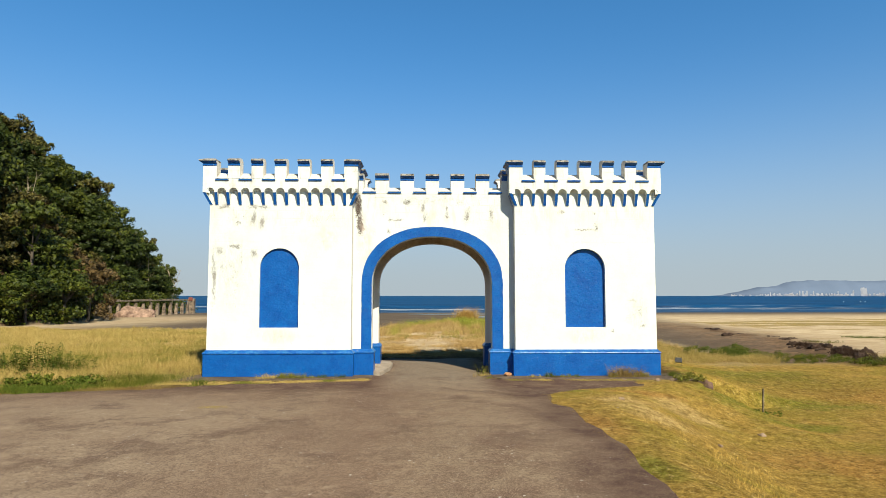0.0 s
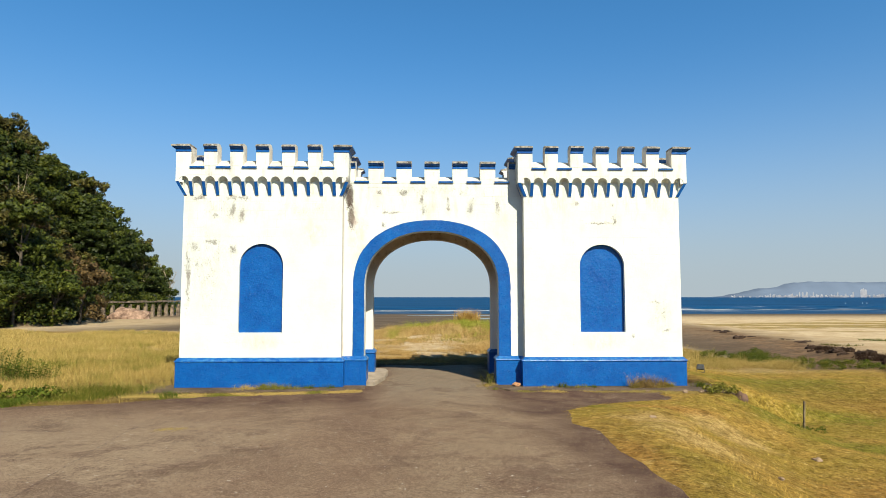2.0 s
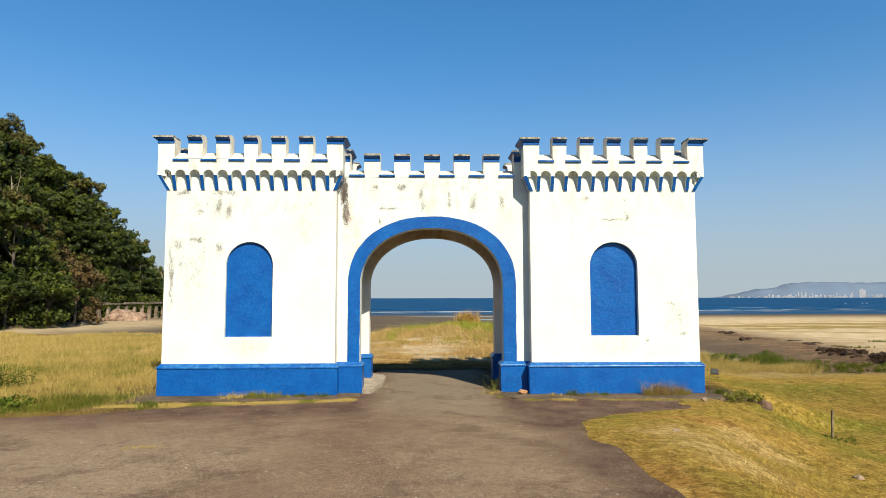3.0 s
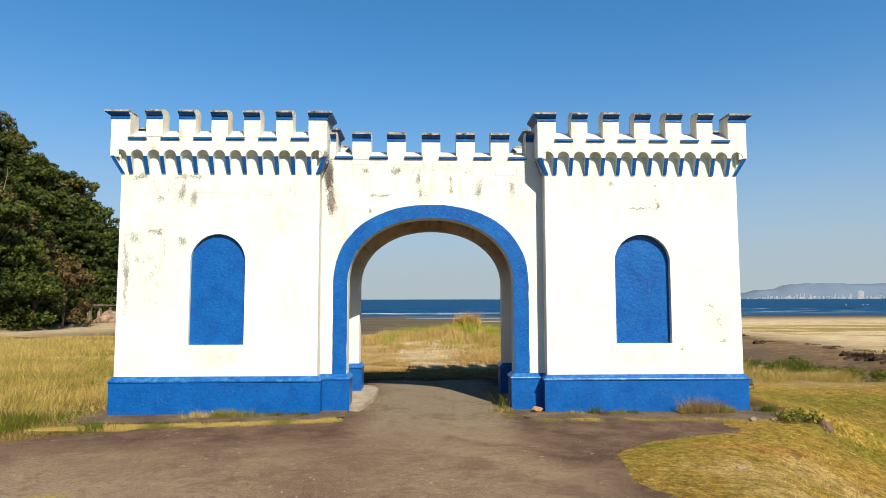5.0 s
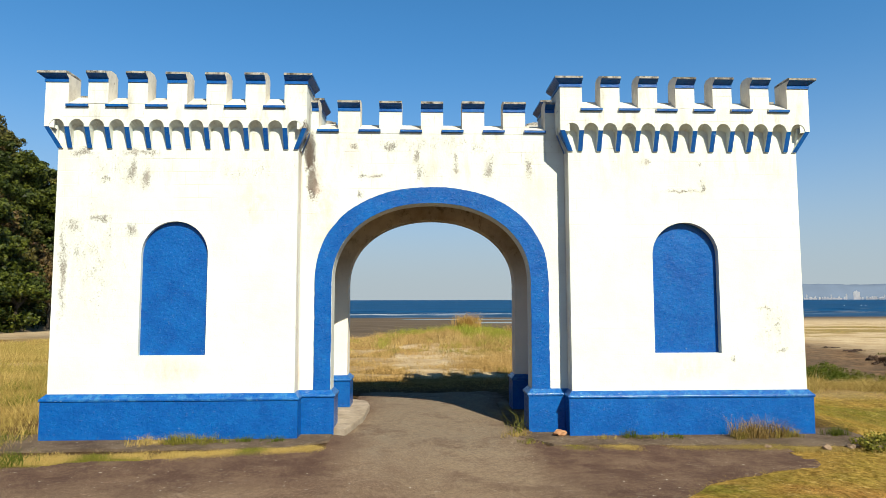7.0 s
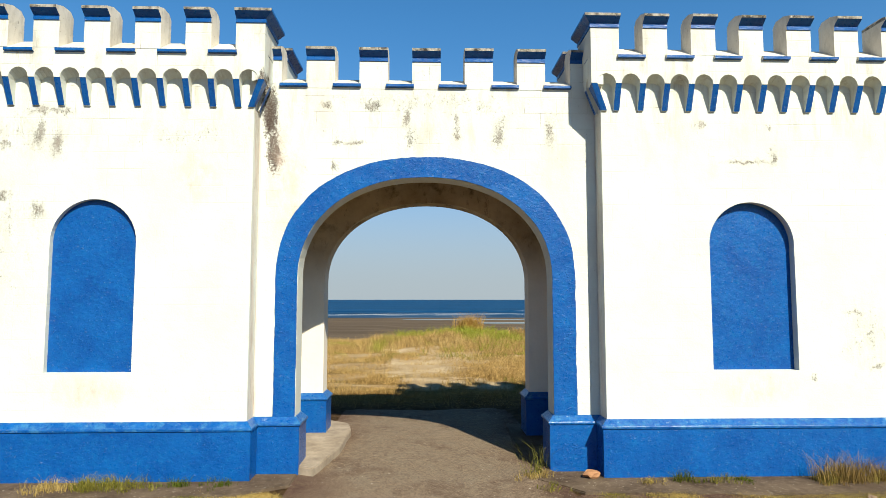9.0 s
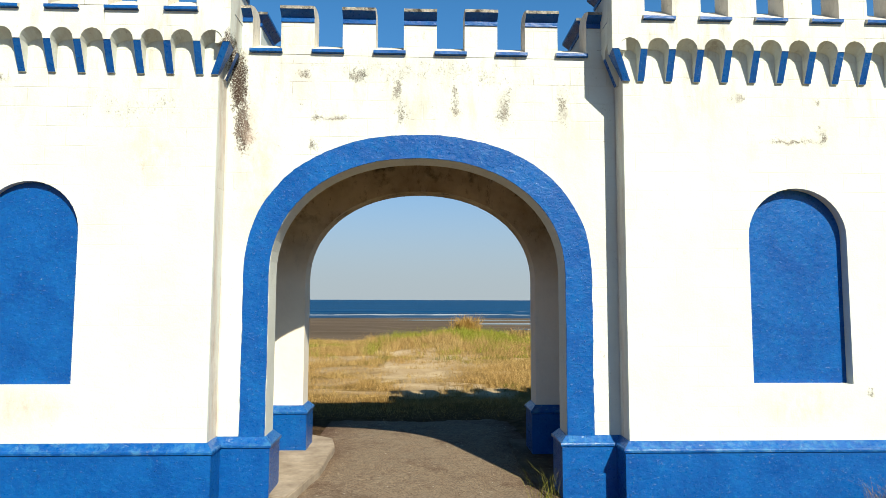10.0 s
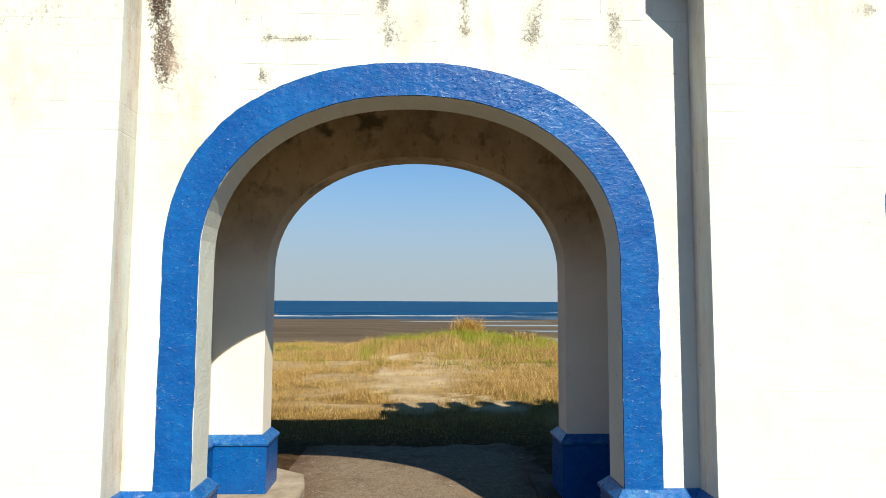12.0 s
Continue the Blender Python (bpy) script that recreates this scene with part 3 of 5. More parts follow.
def bank_x(y):
    """The right bank of the creek."""
    return np.interp(y, (-30, 4, 8, 12, 16, 22, 45, 70, 110), (60, 22, 17.4, 19.2, 20.4, 22.2, 26, 30, 40))


def lie(x, y):
    """Height of the ground at x, y."""
    x, y = np.asarray(x, float), np.asarray(y, float)
    road = np.interp(y, (-400, -30, -18, -9, -6, -4, -2.2, 3, 10, 30, 42, 60, 125, 200, 400), (0.5, 0.35, 0.32, 0.27, 0.2, 0.1, 0.0, 0.0, -0.12, -0.42, -0.75, -1.05, -1.72, -4, -6))
    low = np.interp(y, (-400, 0, 8, 30, 125, 200, 400), (-0.62, -0.58, -0.5, -0.75, -1.7, -4, -6))
    low = low - 0.28 * smooth(6.8, 8.6, x) * (1 - smooth(0.0, 4.5, y)) * smooth(-9, -2, y)
    edge = np.where(y < -1.4, np.interp(y, (-30, -9, -4.5, -1.4), (2.3, 2.3, 3.3, 5.6)), 6.6)
    run = np.where(y < -1.4, 3.0, np.where(y < 0.5, 0.5, 4.0))
    z = road + (low - road) * smooth(0, 1, (x - edge) / run)
    creek = smooth(0, np.interp(y, (14, 26), (2.5, 10.0)), bank_x(y) - x) * smooth(-1, 5, x - np.interp(y, (0, 8, 25, 40, 60), (13, 12, 14, 8, -6))) * smooth(6, 11, y) * (1 - smooth(60, 100, y))
    z = z - 0.38 * creek
    z = z + 0.5 * np.exp(-((x - 2.3) / 3.6) ** 2 - ((y - 31) / 6.5) ** 2)
    s = (np.interp(y, FOOT_Y, FOOT_X) - x) * 0.9
    z = z + np.where(s > 0, 62 * (1 - np.exp(-np.maximum(s, 0) * 1.5 / 62)), 0)
    return z


def lie_at(x, y):
    return float(lie(x, y))


def value_noise(x, y, seed=0):
    """Cheap smooth noise in 0..1 for scattering."""
    r = np.random.RandomState(seed).rand(64, 64)
    xi, yi = np.floor(x).astype(int), np.floor(y).astype(int)
    fx, fy = x - xi, y - yi
    fx, fy = fx * fx * (3 - 2 * fx), fy * fy * (3 - 2 * fy)
    g = lambda i, j: r[i % 64, j % 64]
    return (g(xi, yi) * (1 - fx) + g(xi + 1, yi) * fx) * (1 - fy) + (g(xi, yi + 1) * (1 - fx) + g(xi + 1, yi + 1) * fx) * fy


def flat_growth(x, y):
    """How much grows on the sand flats, 0 to about 1."""
    belt = 0.62 * value_noise(x * 0.09, y * 0.22, 19) ** 0.8 * np.exp(-((y - 70 + 26 * value_noise(x * 0.035, y * 0, 17)) / (7 + 9 * value_noise(x * 0.06, y * 0, 18))) ** 2)
    return belt + 0.45 * value_noise(x * 0.05, y * 0.12, 10) + 0.40 * (value_noise(x * 0.22, y * 0.35, 11) - 0.5)


def road_gap(x, y):
    """About how far a place lies outside the asphalt, with a ragged edge; below 0 on it."""
    w = (value_noise(x * 1.7, y * 1.7, 3) - 0.5) * 0.22 + (value_noise(x * 6, y * 6, 4) - 0.5) * 0.13
    right = np.interp(y, (-30, -9, -5, -3.6, -2.6, -2.0, -1.2), (2.2, 2.1, 2.15, 2.35, 3.2, 4.7, 5.0)) + w
    front = np.interp(x, (-60, -30, -9.1, -5.4, -1.8, 5), (-17, -8.8, -3.3, -1.6, -0.72, -0.72)) + w * 0.8
    drive = np.maximum(np.maximum(np.abs(x) - 1.6 - 0.1 * w, y - 5.0 - w), -2 - y)
    return np.minimum(np.maximum(x - right, y - front), drive)


def on_road(x, y):
    return road_gap(x, y) < 0


def axis_steps(fine0, fine1, step, far, grow=1.12):
    out = list(np.arange(fine0, fine1 + 1e-6, step))
    s = step
    while out[-1] < far:
        s *= grow
        out.append(min(out[-1] + s, far))
    s, head = step, []
    lo = out[0]
    while lo > -far:
        s *= grow
        lo = max(lo - s, -far)
        head.append(lo)
    return np.array(head[::-1] + out)


def sheet(name, X, Y, Z, mat, keep=None):
    """A grid mesh from arrays; keep masks its cells."""
    nx, ny = X.shape
    idx = np.arange(nx * ny).reshape(nx, ny)
    quads = np.stack((idx[:-1, :-1], idx[1:, :-1], idx[1:, 1:], idx[:-1, 1:]), -1)
    quads = quads[keep] if keep is not None else quads.reshape(-1, 4)
    me = bpy.data.meshes.new(name)
    me.from_pydata(np.stack((X.ravel(), Y.ravel(), Z.ravel()), 1).tolist(), [], quads.tolist())
    me.polygons.foreach_set("use_smooth", [True] * len(me.polygons))
    me.materials.append(mat)
    return me


def add_attr(me, name, values):
    a = me.attributes.new(name, 'FLOAT', 'POINT')
    a.data.foreach_set("value", np.asarray(values, dtype=np.float32).ravel())


def bare_sand(x, y):
    """Trodden patches of pale sand behind the gate, 0 to 1."""
    n = value_noise(x * 1.15 + 3, y * 0.62, 64) + 0.55 * (value_noise(x * 3.4, y * 2.1, 65) - 0.5)
    way = np.exp(-((x + 0.1 - 0.13 * (14 - y)) / np.interp(y, (8, 13, 20, 26), (2.6, 1.7, 1.3, 1.6))) ** 2)
    return smooth(0.29, 0.42, n * way) * smooth(7.6, 8.6, y) * (1 - smooth(22, 27, y))


gx, gy = axis_steps(-24, 24, 0.3, 4950), axis_steps(-16, 50, 0.3, 4950, 1.10)
X, Y = np.meshgrid(gx, gy, indexing="ij")
Z = lie(X, Y)
lump = (value_noise(X * 0.9, Y * 0.9, 1) - 0.5) * 0.10 + (value_noise(X * 2.6, Y * 2.6, 2) - 0.5) * 0.05
near_gate = (np.abs(X) < 6.8) & (Y > -1.3) & (Y < 3.4)
gap_ = road_gap(X, Y)
Z = Z + np.where(near_gate, -0.016, -0.035 + 0.06 * smooth(-0.35, 0.35, gap_) + smooth(0.3, 1.8, gap_) * lump * np.clip(1 - np.hypot(X, Y) / 200, 0, 1))
n_edge = (value_noise(X * 0.25, Y * 0.25, 5) - 0.5) * 9 + (value_noise(X * 0.9, Y * 0.9, 6) - 0.5) * 3
dune = np.interp(X, (-400, -60, -46, -30, -8, -1, 4, 12, 20), (46, 46, 43, 33, 31, 36, 42, 34, 8))
wet = smooth(0, 9, Y - dune + 3 + n_edge * 0.6)
leftsand = smooth(-22, -36, X) * (1 - smooth(70, 110, Y))
wet = wet * (1 - leftsand * 0.75)
rightsand = smooth(-1, 1, (X - bank_x(Y) - 0.4) / np.interp(Y, (14, 26), (1.0, 5.0)) + 0.7 * (value_noise(X * 0.5, Y * 0.5, 66) - 0.5)) * (1 - smooth(75, 120, Y))
wet = np.maximum(wet * (1 - rightsand), (1 - rightsand) * smooth(-1, 3, X - np.interp(Y, (0, 8, 25, 40), (13, 12, 13, 6))) * smooth(6, 9, Y))
lawn = smooth(2.0, 3.0, X) * (1 - smooth(6.0, 8.5, Y + n_edge * 0.12)) * (Y < 12)
lawn = np.maximum(lawn, (Y < -3) & (X > 0))
dry = (1 - smooth(-3, 5, Y - dune + n_edge)) * (1 - lawn) * (1 - smooth(11, 15, X + n_edge * 0.3))
sandy = smooth(0.60, 0.72, value_noise(X * 0.45 + 9, Y * 0.8, 7)) * smooth(10, 14, Y)
path = np.exp(-((X + 0.4 + 1.2 * np.sin(Y * 0.23)) / 1.8) ** 2) * smooth(8.3, 9.5, Y) * (1 - smooth(22, 28, Y)) * smooth(0.32, 0.5, value_noise(X * 0.8, Y * 0.8, 8))
dry = dry * (1 - np.maximum(np.maximum(path * 0.95, sandy * 0.6), bare_sand(X, Y)))
soil = np.exp(-((X - bank_x(Y) + 0.6) / 0.8) ** 2) * smooth(7, 10, Y) * (1 - smooth(40, 52, Y)) * smooth(0.3, 0.6, value_noise(X * 0.7, Y * 0.5, 9) + 0.1)
patch = rightsand * np.clip(1.6 * flat_growth(X, Y) - 0.30, 0, 0.74) * smooth(12, 24, Y) - 2 * (1 - rightsand)
slope = np.exp(-((X - bank_x(Y) + 1.2) / 3.2) ** 2) * smooth(7, 10, Y) * (1 - smooth(50, 60, Y))
hillside = smooth(-2.5, 0, np.interp(Y, FOOT_Y, FOOT_X) - X)
# dark soil round the gate; its stretch behind paints in the gate's shadow
bare = ((Y > -0.85) | (X < 4.2)) * (1 - smooth(6.5, 7.5, np.abs(X))) * smooth(-2.2, -1.6, Y) * (1 - smooth(2.0, 5.0, Y - 2.5 * (np.abs(X) < 2.5)))
soil = np.maximum(np.maximum(soil, hillside), bare * 0.9)
def ground_z(x, y):
    """Height of the ground's surface, lumps included."""
    i, j = np.clip(np.searchsorted(gx, x) - 1, 0, len(gx) - 2), np.clip(np.searchsorted(gy, y) - 1, 0, len(gy) - 2)
    u, v = (x - gx[i]) / (gx[i + 1] - gx[i]), (y - gy[j]) / (gy[j + 1] - gy[j])
    return (Z[i, j] * (1 - u) + Z[i + 1, j] * u) * (1 - v) + (Z[i, j + 1] * (1 - u) + Z[i + 1, j + 1] * u) * v


ground_me = sheet("ground", X, Y, Z, GROUND)
for key, val in (("wet", wet), ("dry", dry), ("lawn", lawn), ("soil", soil), ("patch", patch), ("slope", slope)):
    add_attr(ground_me, key, val)
tagged(new("ground", ground_me), "sandy coastal ground with dry grass, turf and wet flats", "ground", kind="structure")

# asphalt forecourt and drive
rx = np.concatenate((np.arange(-40, -8, 0.3), np.arange(-8, 6.01, 0.055)))
ry = np.concatenate((np.arange(-34, -14, 0.3), np.arange(-14, 5.6, 0.055)))
RX, RY = np.meshgrid(rx, ry, indexing="ij")
RZ = lie(RX, RY) + 0.005 + (value_noise(RX * 0.8, RY * 0.8, 12) - 0.5) * 0.015
mx_, my_ = (RX[:-1, :-1] + RX[1:, 1:]) / 2, (RY[:-1, :-1] + RY[1:, 1:]) / 2
cell = road_gap(mx_, my_) < np.where((np.abs(mx_) < 7.1) & (my_ > -1.6), 0, 0.4)
tagged(new("road", sheet("road", RX, RY, RZ, ASPHALT, cell)), "worn brown-grey asphalt forecourt with ragged edges", "road", kind="structure")

# tar seam in the asphalt
bm = bmesh.new()
r = random.Random(5)
run, prev = [(-4.75, -3.6), (-4.55, -5.2), (-4.25, -7.4), (-4.0, -9.1), (-3.95, -11.2)], None
for i in range(121):
    y = -3.6 - 7.6 * i / 120
    x = float(np.interp(-y, [-p[1] for p in run], [p[0] for p in run])) + 0.02 * noise.noise(Vector((y * 2.1, 0, 0))) + r.uniform(-0.006, 0.006)
    z, w = lie_at(x, y) + 0.005 + (float(value_noise(np.array(x * 0.8), np.array(y * 0.8), 12)) - 0.5) * 0.015 + 0.003, r.uniform(0.001, 0.0045)
    pair = (bm.verts.new((x - w, y, z)), bm.verts.new((x + w, y, z)))
    if prev:
        bm.faces.new((prev[0], pair[0], pair[1], prev[1]))
    prev = pair
tagged(new("road_seam", mesh_of("road_seam", bm, plain("old_tar", (0.060, 0.038, 0.030), (0.04, 0.026, 0.02), 6, 0.8))), "dark tarred seam across the asphalt", "road", kind="structure")

# sea
sx = axis_steps(-240, 300, 4, 4950, 1.2)
sy = np.concatenate((np.arange(100, 190, 0.6), np.arange(190, 260, 1.2), 260 + np.cumsum(1.5 * 1.13 ** np.arange(45))))
sy = np.append(sy[sy < 4900], 4950)
SX, SY = np.meshgrid(sx, sy, indexing="ij")
shore = 126 + 0.22 * np.clip(SX, 0, 200) + 4 * (value_noise(SX * 0.03, SY * 0, 13) - 0.5)
off = SY - shore
foam = np.zeros_like(off)
swell = np.zeros_like(off)
for k_, (d, w, a, most) in enumerate(((3, 1.2, 0.04, 0.22), (9, 0.6, 0.10, 0.4), (16, 0.5, 0.20, 0.6), (22, 0.8, 0.32, 0.9), (29, 0.4, 0.25, 0.4), (41, 0.5, 0.40, 0.55), (62, 0.5, 0.45, 0.5))):
    line = d + 6 * (value_noise(SX * 0.016 + 3 * k_, SY * 0 + k_, 14 + k_) - 0.5) + 1.6 * (value_noise(SX * 0.09, SY * 0 + k_, 24 + k_) - 0.5)
    g = np.exp(-((off - line) / w) ** 2)
    centre = 0.22 * np.exp(-(SX / 45) ** 2) if k_ in (2, 3) else 0
    gate_ = smooth(0.54, 0.70, 0.6 * value_noise(SX * 0.03 + 7 * k_, SY * 0, 20 + k_) + 0.4 * value_noise(SX * 0.16 + 5 * k_, SY * 0, 28 + k_) + centre)
    foam = np.maximum(foam, g * gate_ * most)
    swell = swell + a * np.exp(-((off - line) / (w * 1.6)) ** 2)
swell = swell + 0.10 * smooth(30, 90, off) * (value_noise(SX * 0.03, SY * 0.22, 29) - 0.5)
SZ = SEA_LEVEL + swell
sea_me = sheet("water", SX, SY, SZ, SEA)
add_attr(sea_me, "foam", foam)
tagged(new("water", sea_me), "blue sea with low surf breaking on the flats", "sea", kind="structure")

# ------------------------------------------------------------------ the gatehouse
gatehouse = tagged(new("gatehouse"), "white mock-castle gatehouse with blue trim and battlements", "gatehouse")
SIDE, FRONT = 0.155, 0.155          # how far the parapet overhangs
DEPTH = 2.75                      # of the towers
Z_WALL, Z_BRACKET, Z_SILL = 4.57, 4.885, 5.195
PLINTH = ((0.064, -0.3), (0.066, 0.585), (0.082, 0.597), (0.085, 0.618), (0.080, 0.632), (0.066, 0.642), (0.012, 0.700))


def merlon_profile(y0, y1, z0, zt, lip):
    """Profile (y, z) of a battlement with a lipped, sloping top, and which of its faces are blue or bare cement."""
    pts = [(y0, z0), (y0, zt - 0.208), (y0 - 0.014, zt - 0.205), (y0 - 0.014, zt - 0.162), (y0 - 0.006, zt - 0.154), (y0 - lip, zt - 0.086), (y0 - lip, zt - 0.052),
           (y0 + 0.06, zt), (y1 - 0.07, zt), (y1, zt - 0.06), (y1, z0)]
    return pts, {1: 1, 2: 1, 3: 1, 4: 1, 5: 2, 6: 2, 7: 2, 8: 2, 9: 3, "ends": 3}


def merlon_mesh(x0, x1, y0, y1, z0, zt, lip=0.094):
    bm = bmesh.new()
    pts, front = merlon_profile(y0, y1, z0, zt, lip)
    prism(bm, pts, x0, x1, 0, front)
    bm.normal_update()
    return bm


MERLON_MATS = (WHITE, BLUE, CAP, GREYED)


def corner_merlon(x0, x1, y0, y1, z0, zt, out):
    """A corner battlement whose lip also runs along its outer side. out: -1 or 1, the side along x that carries it."""
    bm = bmesh.new()
    lip = 0.094
    levels = [(0, z0), (0, zt - 0.208), (0.014, zt - 0.205), (0.014, zt - 0.162), (0.006, zt - 0.154), (lip, zt - 0.086), (lip, zt - 0.052), (-0.06, zt)]
    rings = []
    for d, z in levels:
        xa, xb = (x0 - d, x1 - max(-d, 0)) if out < 0 else (x0 + max(-d, 0), x1 + d)
        rings.append([bm.verts.new(p) for p in ((xa, y0 - d, z), (xb, y0 - d, z), (xb, y1 - max(-d, 0), z), (xa, y1 - max(-d, 0), z))])
    for k_, (r, s) in enumerate(zip(rings, rings[1:])):
        for i in range(4):
            f = bm.faces.new((r[i], r[(i + 1) % 4], s[(i + 1) % 4], s[i]))
            lipped = i == 0 or (i == 3 and out < 0) or (i == 1 and out > 0)
            f.material_index = 2 if k_ >= 6 or (k_ == 5 and (i == 0 or not lipped)) else (1 if 1 <= k_ <= 5 and lipped else (0 if lipped else 3))
    bm.faces.new(rings[-1]).material_index = 2
    return bm


def scallops(length, n, over, blue_w=0.075):
    """The corbel table of one side as a mesh: a band whose lower edge is a row of small arches. Along +x, outwards along -y."""
    bm = bmesh.new()
    pitch = (length - blue_w) / n
    zs = Z_BRACKET
    top = Z_SILL + 0.06
    low = [(0.0, zs)]
    for i in range(n):
        a = i * pitch + blue_w
        b = (i + 1) * pitch
        r = (b - a) / 2
        low += [(a + r - r * math.cos(math.pi * j / 8), zs + r * 1.05 * math.sin(math.pi * j / 8)) for j in range(9)]
    low.append((length, zs))
    for (ax, az), (bx, bz) in zip(low, low[1:]):
        if bx - ax < 1e-6:
            continue
        q = [bm.verts.new(p) for p in ((ax, -over, az), (bx, -over, bz), (bx, -over, top), (ax, -over, top))]
        bm.faces.new(q)
        # the hollow runs back and down to the wall like half a cone
        q = [bm.verts.new(p) for p in ((ax, -over, az), (bx, -over, bz), (bx, 0.0, min(bz, zs) - 0.02 + (bz - zs) * 0.55), (ax, 0.0, min(az, zs) - 0.02 + (az - zs) * 0.55))]
        bm.faces.new(q)
    q = [bm.verts.new(p) for p in ((0, -over, top), (length, -over, top), (length, 0.02, top), (0, 0.02, top))]
    bm.faces.new(q)
    for x in (0, length):
        bm.faces.new([bm.verts.new(p) for p in ((x, -over, zs), (x, 0.0, zs - 0.02), (x, 0.0, top), (x, -over, top))])
    return weld(bm)


def bracket_mesh(w, over, corner=0):
    """A wedge-shaped corbel with a blue sloping front. corner: -1 or 1 leans it out sideways too."""
    bm = bmesh.new()
    c = SIDE * corner
    top = [bm.verts.new(p) for p in ((c, -over, Z_BRACKET), (w + c, -over, Z_BRACKET), (w + c, 0.02, Z_BRACKET), (c, 0.02, Z_BRACKET))]
    low = [bm.verts.new(p) for p in ((0, -0.025, Z_WALL), (w, -0.025, Z_WALL), (w, 0.02, Z_WALL), (0, 0.02, Z_WALL))]
    bm.faces.new(top)
    bm.faces.new(low[::-1])
    for i in range(4):
        f = bm.faces.new((top[i], low[i], low[(i + 1) % 4], top[(i + 1) % 4]))
        f.material_index = 1 if i == 0 or (corner < 0 and i == 3) or (corner > 0 and i == 1) else 0
    return bm


def gap_sill(x0, x1, y0, y1, z, rise):
    """The floor of a gap between battlements: a blue lip in front and a sloping washed top."""
    bm = bmesh.new()
    prism(bm, [(y0 - 0.04, z + 0.012), (y0 - 0.04, z + 0.045), (y0, z + 0.062), (y1, z + rise), (y1, z - 0.05), (y0 + 0.01, z - 0.05), (y0 + 0.003, z + 0.004)], x0, x1, 3, {0: 1, 6: 1, 1: 2, 2: 3, 4: 0, 5: 0})
    return bm


def rotated(me_bm, m):
    me_bm.transform(m)
    return me_bm


def tower(xa, xb, inner):
    """One tower between xa and xb. inner: -1 or 1, the side along x on which the archway lies."""
    cx = -4.12 if xa < 0 else 4.085
    half, deep = (0.520, 0.07) if xa < 0 else (0.544, 0.11)
    niche = [(cx - half, 1.285)] + arch_points(cx, half, 2.87, 0.53, 24) + [(cx + half, 1.285)]
    bm = bmesh.new()
    arched_face(bm, xa, xb, -0.3, Z_SILL, niche, 0.0)
    reveal(bm, niche, 0.0, deep + 0.005, 0, bottom=True)
    for x in (xa, xb):
        bm.faces.new([bm.verts.new(p) for p in ((x, 0, -0.3), (x, DEPTH, -0.3), (x, DEPTH, Z_SILL), (x, 0, Z_SILL))])
    bm.faces.new([bm.verts.new(p) for p in ((xa, DEPTH, -0.3), (xb, DEPTH, -0.3), (xb, DEPTH, Z_SILL), (xa, DEPTH, Z_SILL))])
    bm.faces.new([bm.verts.new(p) for p in ((xa, 0, Z_SILL - 0.2), (xb, 0, Z_SILL - 0.2), (xb, DEPTH, Z_SILL - 0.2), (xa, DEPTH, Z_SILL - 0.2))])
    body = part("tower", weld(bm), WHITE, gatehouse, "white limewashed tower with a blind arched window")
    # blind window
    bm = bmesh.new()
    fill(bm, niche, deep)
    fill(bm, niche, 0.16)
    reveal(bm, niche, deep, 0.16, bottom=True)
    part("blind_window", weld(bm), BLUE, body, "blue painted arched window panel")
    # plinth
    bm = bmesh.new()
    loft_rect(bm, xa, xb, 0.0, DEPTH, PLINTH)
    part("plinth", bm, BLUE, body, "rough glossy blue plinth")
    # corbel table, front and sides
    L = xb - xa + 2 * SIDE
    part("corbel_table", rotated(scallops(L, 13, FRONT), Matrix.Translation((xa - SIDE, 0, 0))), WHITE, body)
    LS = DEPTH + FRONT * 2 - 0.02
    part("corbel_table", rotated(scallops(LS, 10, SIDE - 0.005), Matrix.Translation((xb, -FRONT + 0.01, 0)) @ Matrix.Rotation(radians(90), 4, 'Z')), WHITE, body)
    part("corbel_table", rotated(scallops(LS, 10, SIDE - 0.005), Matrix.Translation((xa, DEPTH + FRONT - 0.01, 0)) @ Matrix.Rotation(radians(-90), 4, 'Z')), WHITE, body)
    part("corbel_table", rotated(scallops(L, 13, FRONT), Matrix.Translation((xb + SIDE, DEPTH, 0)) @ Matrix.Rotation(radians(180), 4, 'Z')), WHITE, body)
    shared = mesh_of("bracket", bracket_mesh(0.075, FRONT - 0.004), WHITE, BLUE)
    pitch = (L - 0.075) / 13
    for i in range(1, 13):
        b = part("bracket", shared, None, body, "blue-faced corbel bracket")
        b.location.x = xa - SIDE + i * pitch
    for x, c in ((xa, -1), (xb - 0.075, 1)):
        b = part("bracket", bracket_mesh(0.075, FRONT - 0.004, c), (WHITE, BLUE), body, "blue-faced corbel bracket")
        b.location.x = x
    for x, c in ((xa, -1), (xb, 1)):
        bm = bmesh.new()
        low = [bm.verts.new((x + c * p, q, Z_WALL)) for p, q in ((-0.004, 0.004), (0.004, 0.004), (0.004, -0.004), (-0.004, -0.004))]
        mid = [bm.verts.new((x + c * p, q, Z_BRACKET - 0.02)) for p, q in ((-0.004, 0.004), (0.06, 0.004), (0.06, -0.06), (-0.004, -0.06))]
        top = [bm.verts.new((x + c * p, q, Z_BRACKET + 0.19)) for p, q in ((-0.004, 0.004), (0.085, 0.004), (0.085, -0.085), (-0.004, -0.085))]
        for lo, hi in ((low, mid), (mid, top)):
            for i in range(4):
                bm.faces.new((lo[i], lo[(i + 1) % 4], hi[(i + 1) % 4], hi[i]))
        bm.faces.new(top), bm.faces.new(low[::-1])
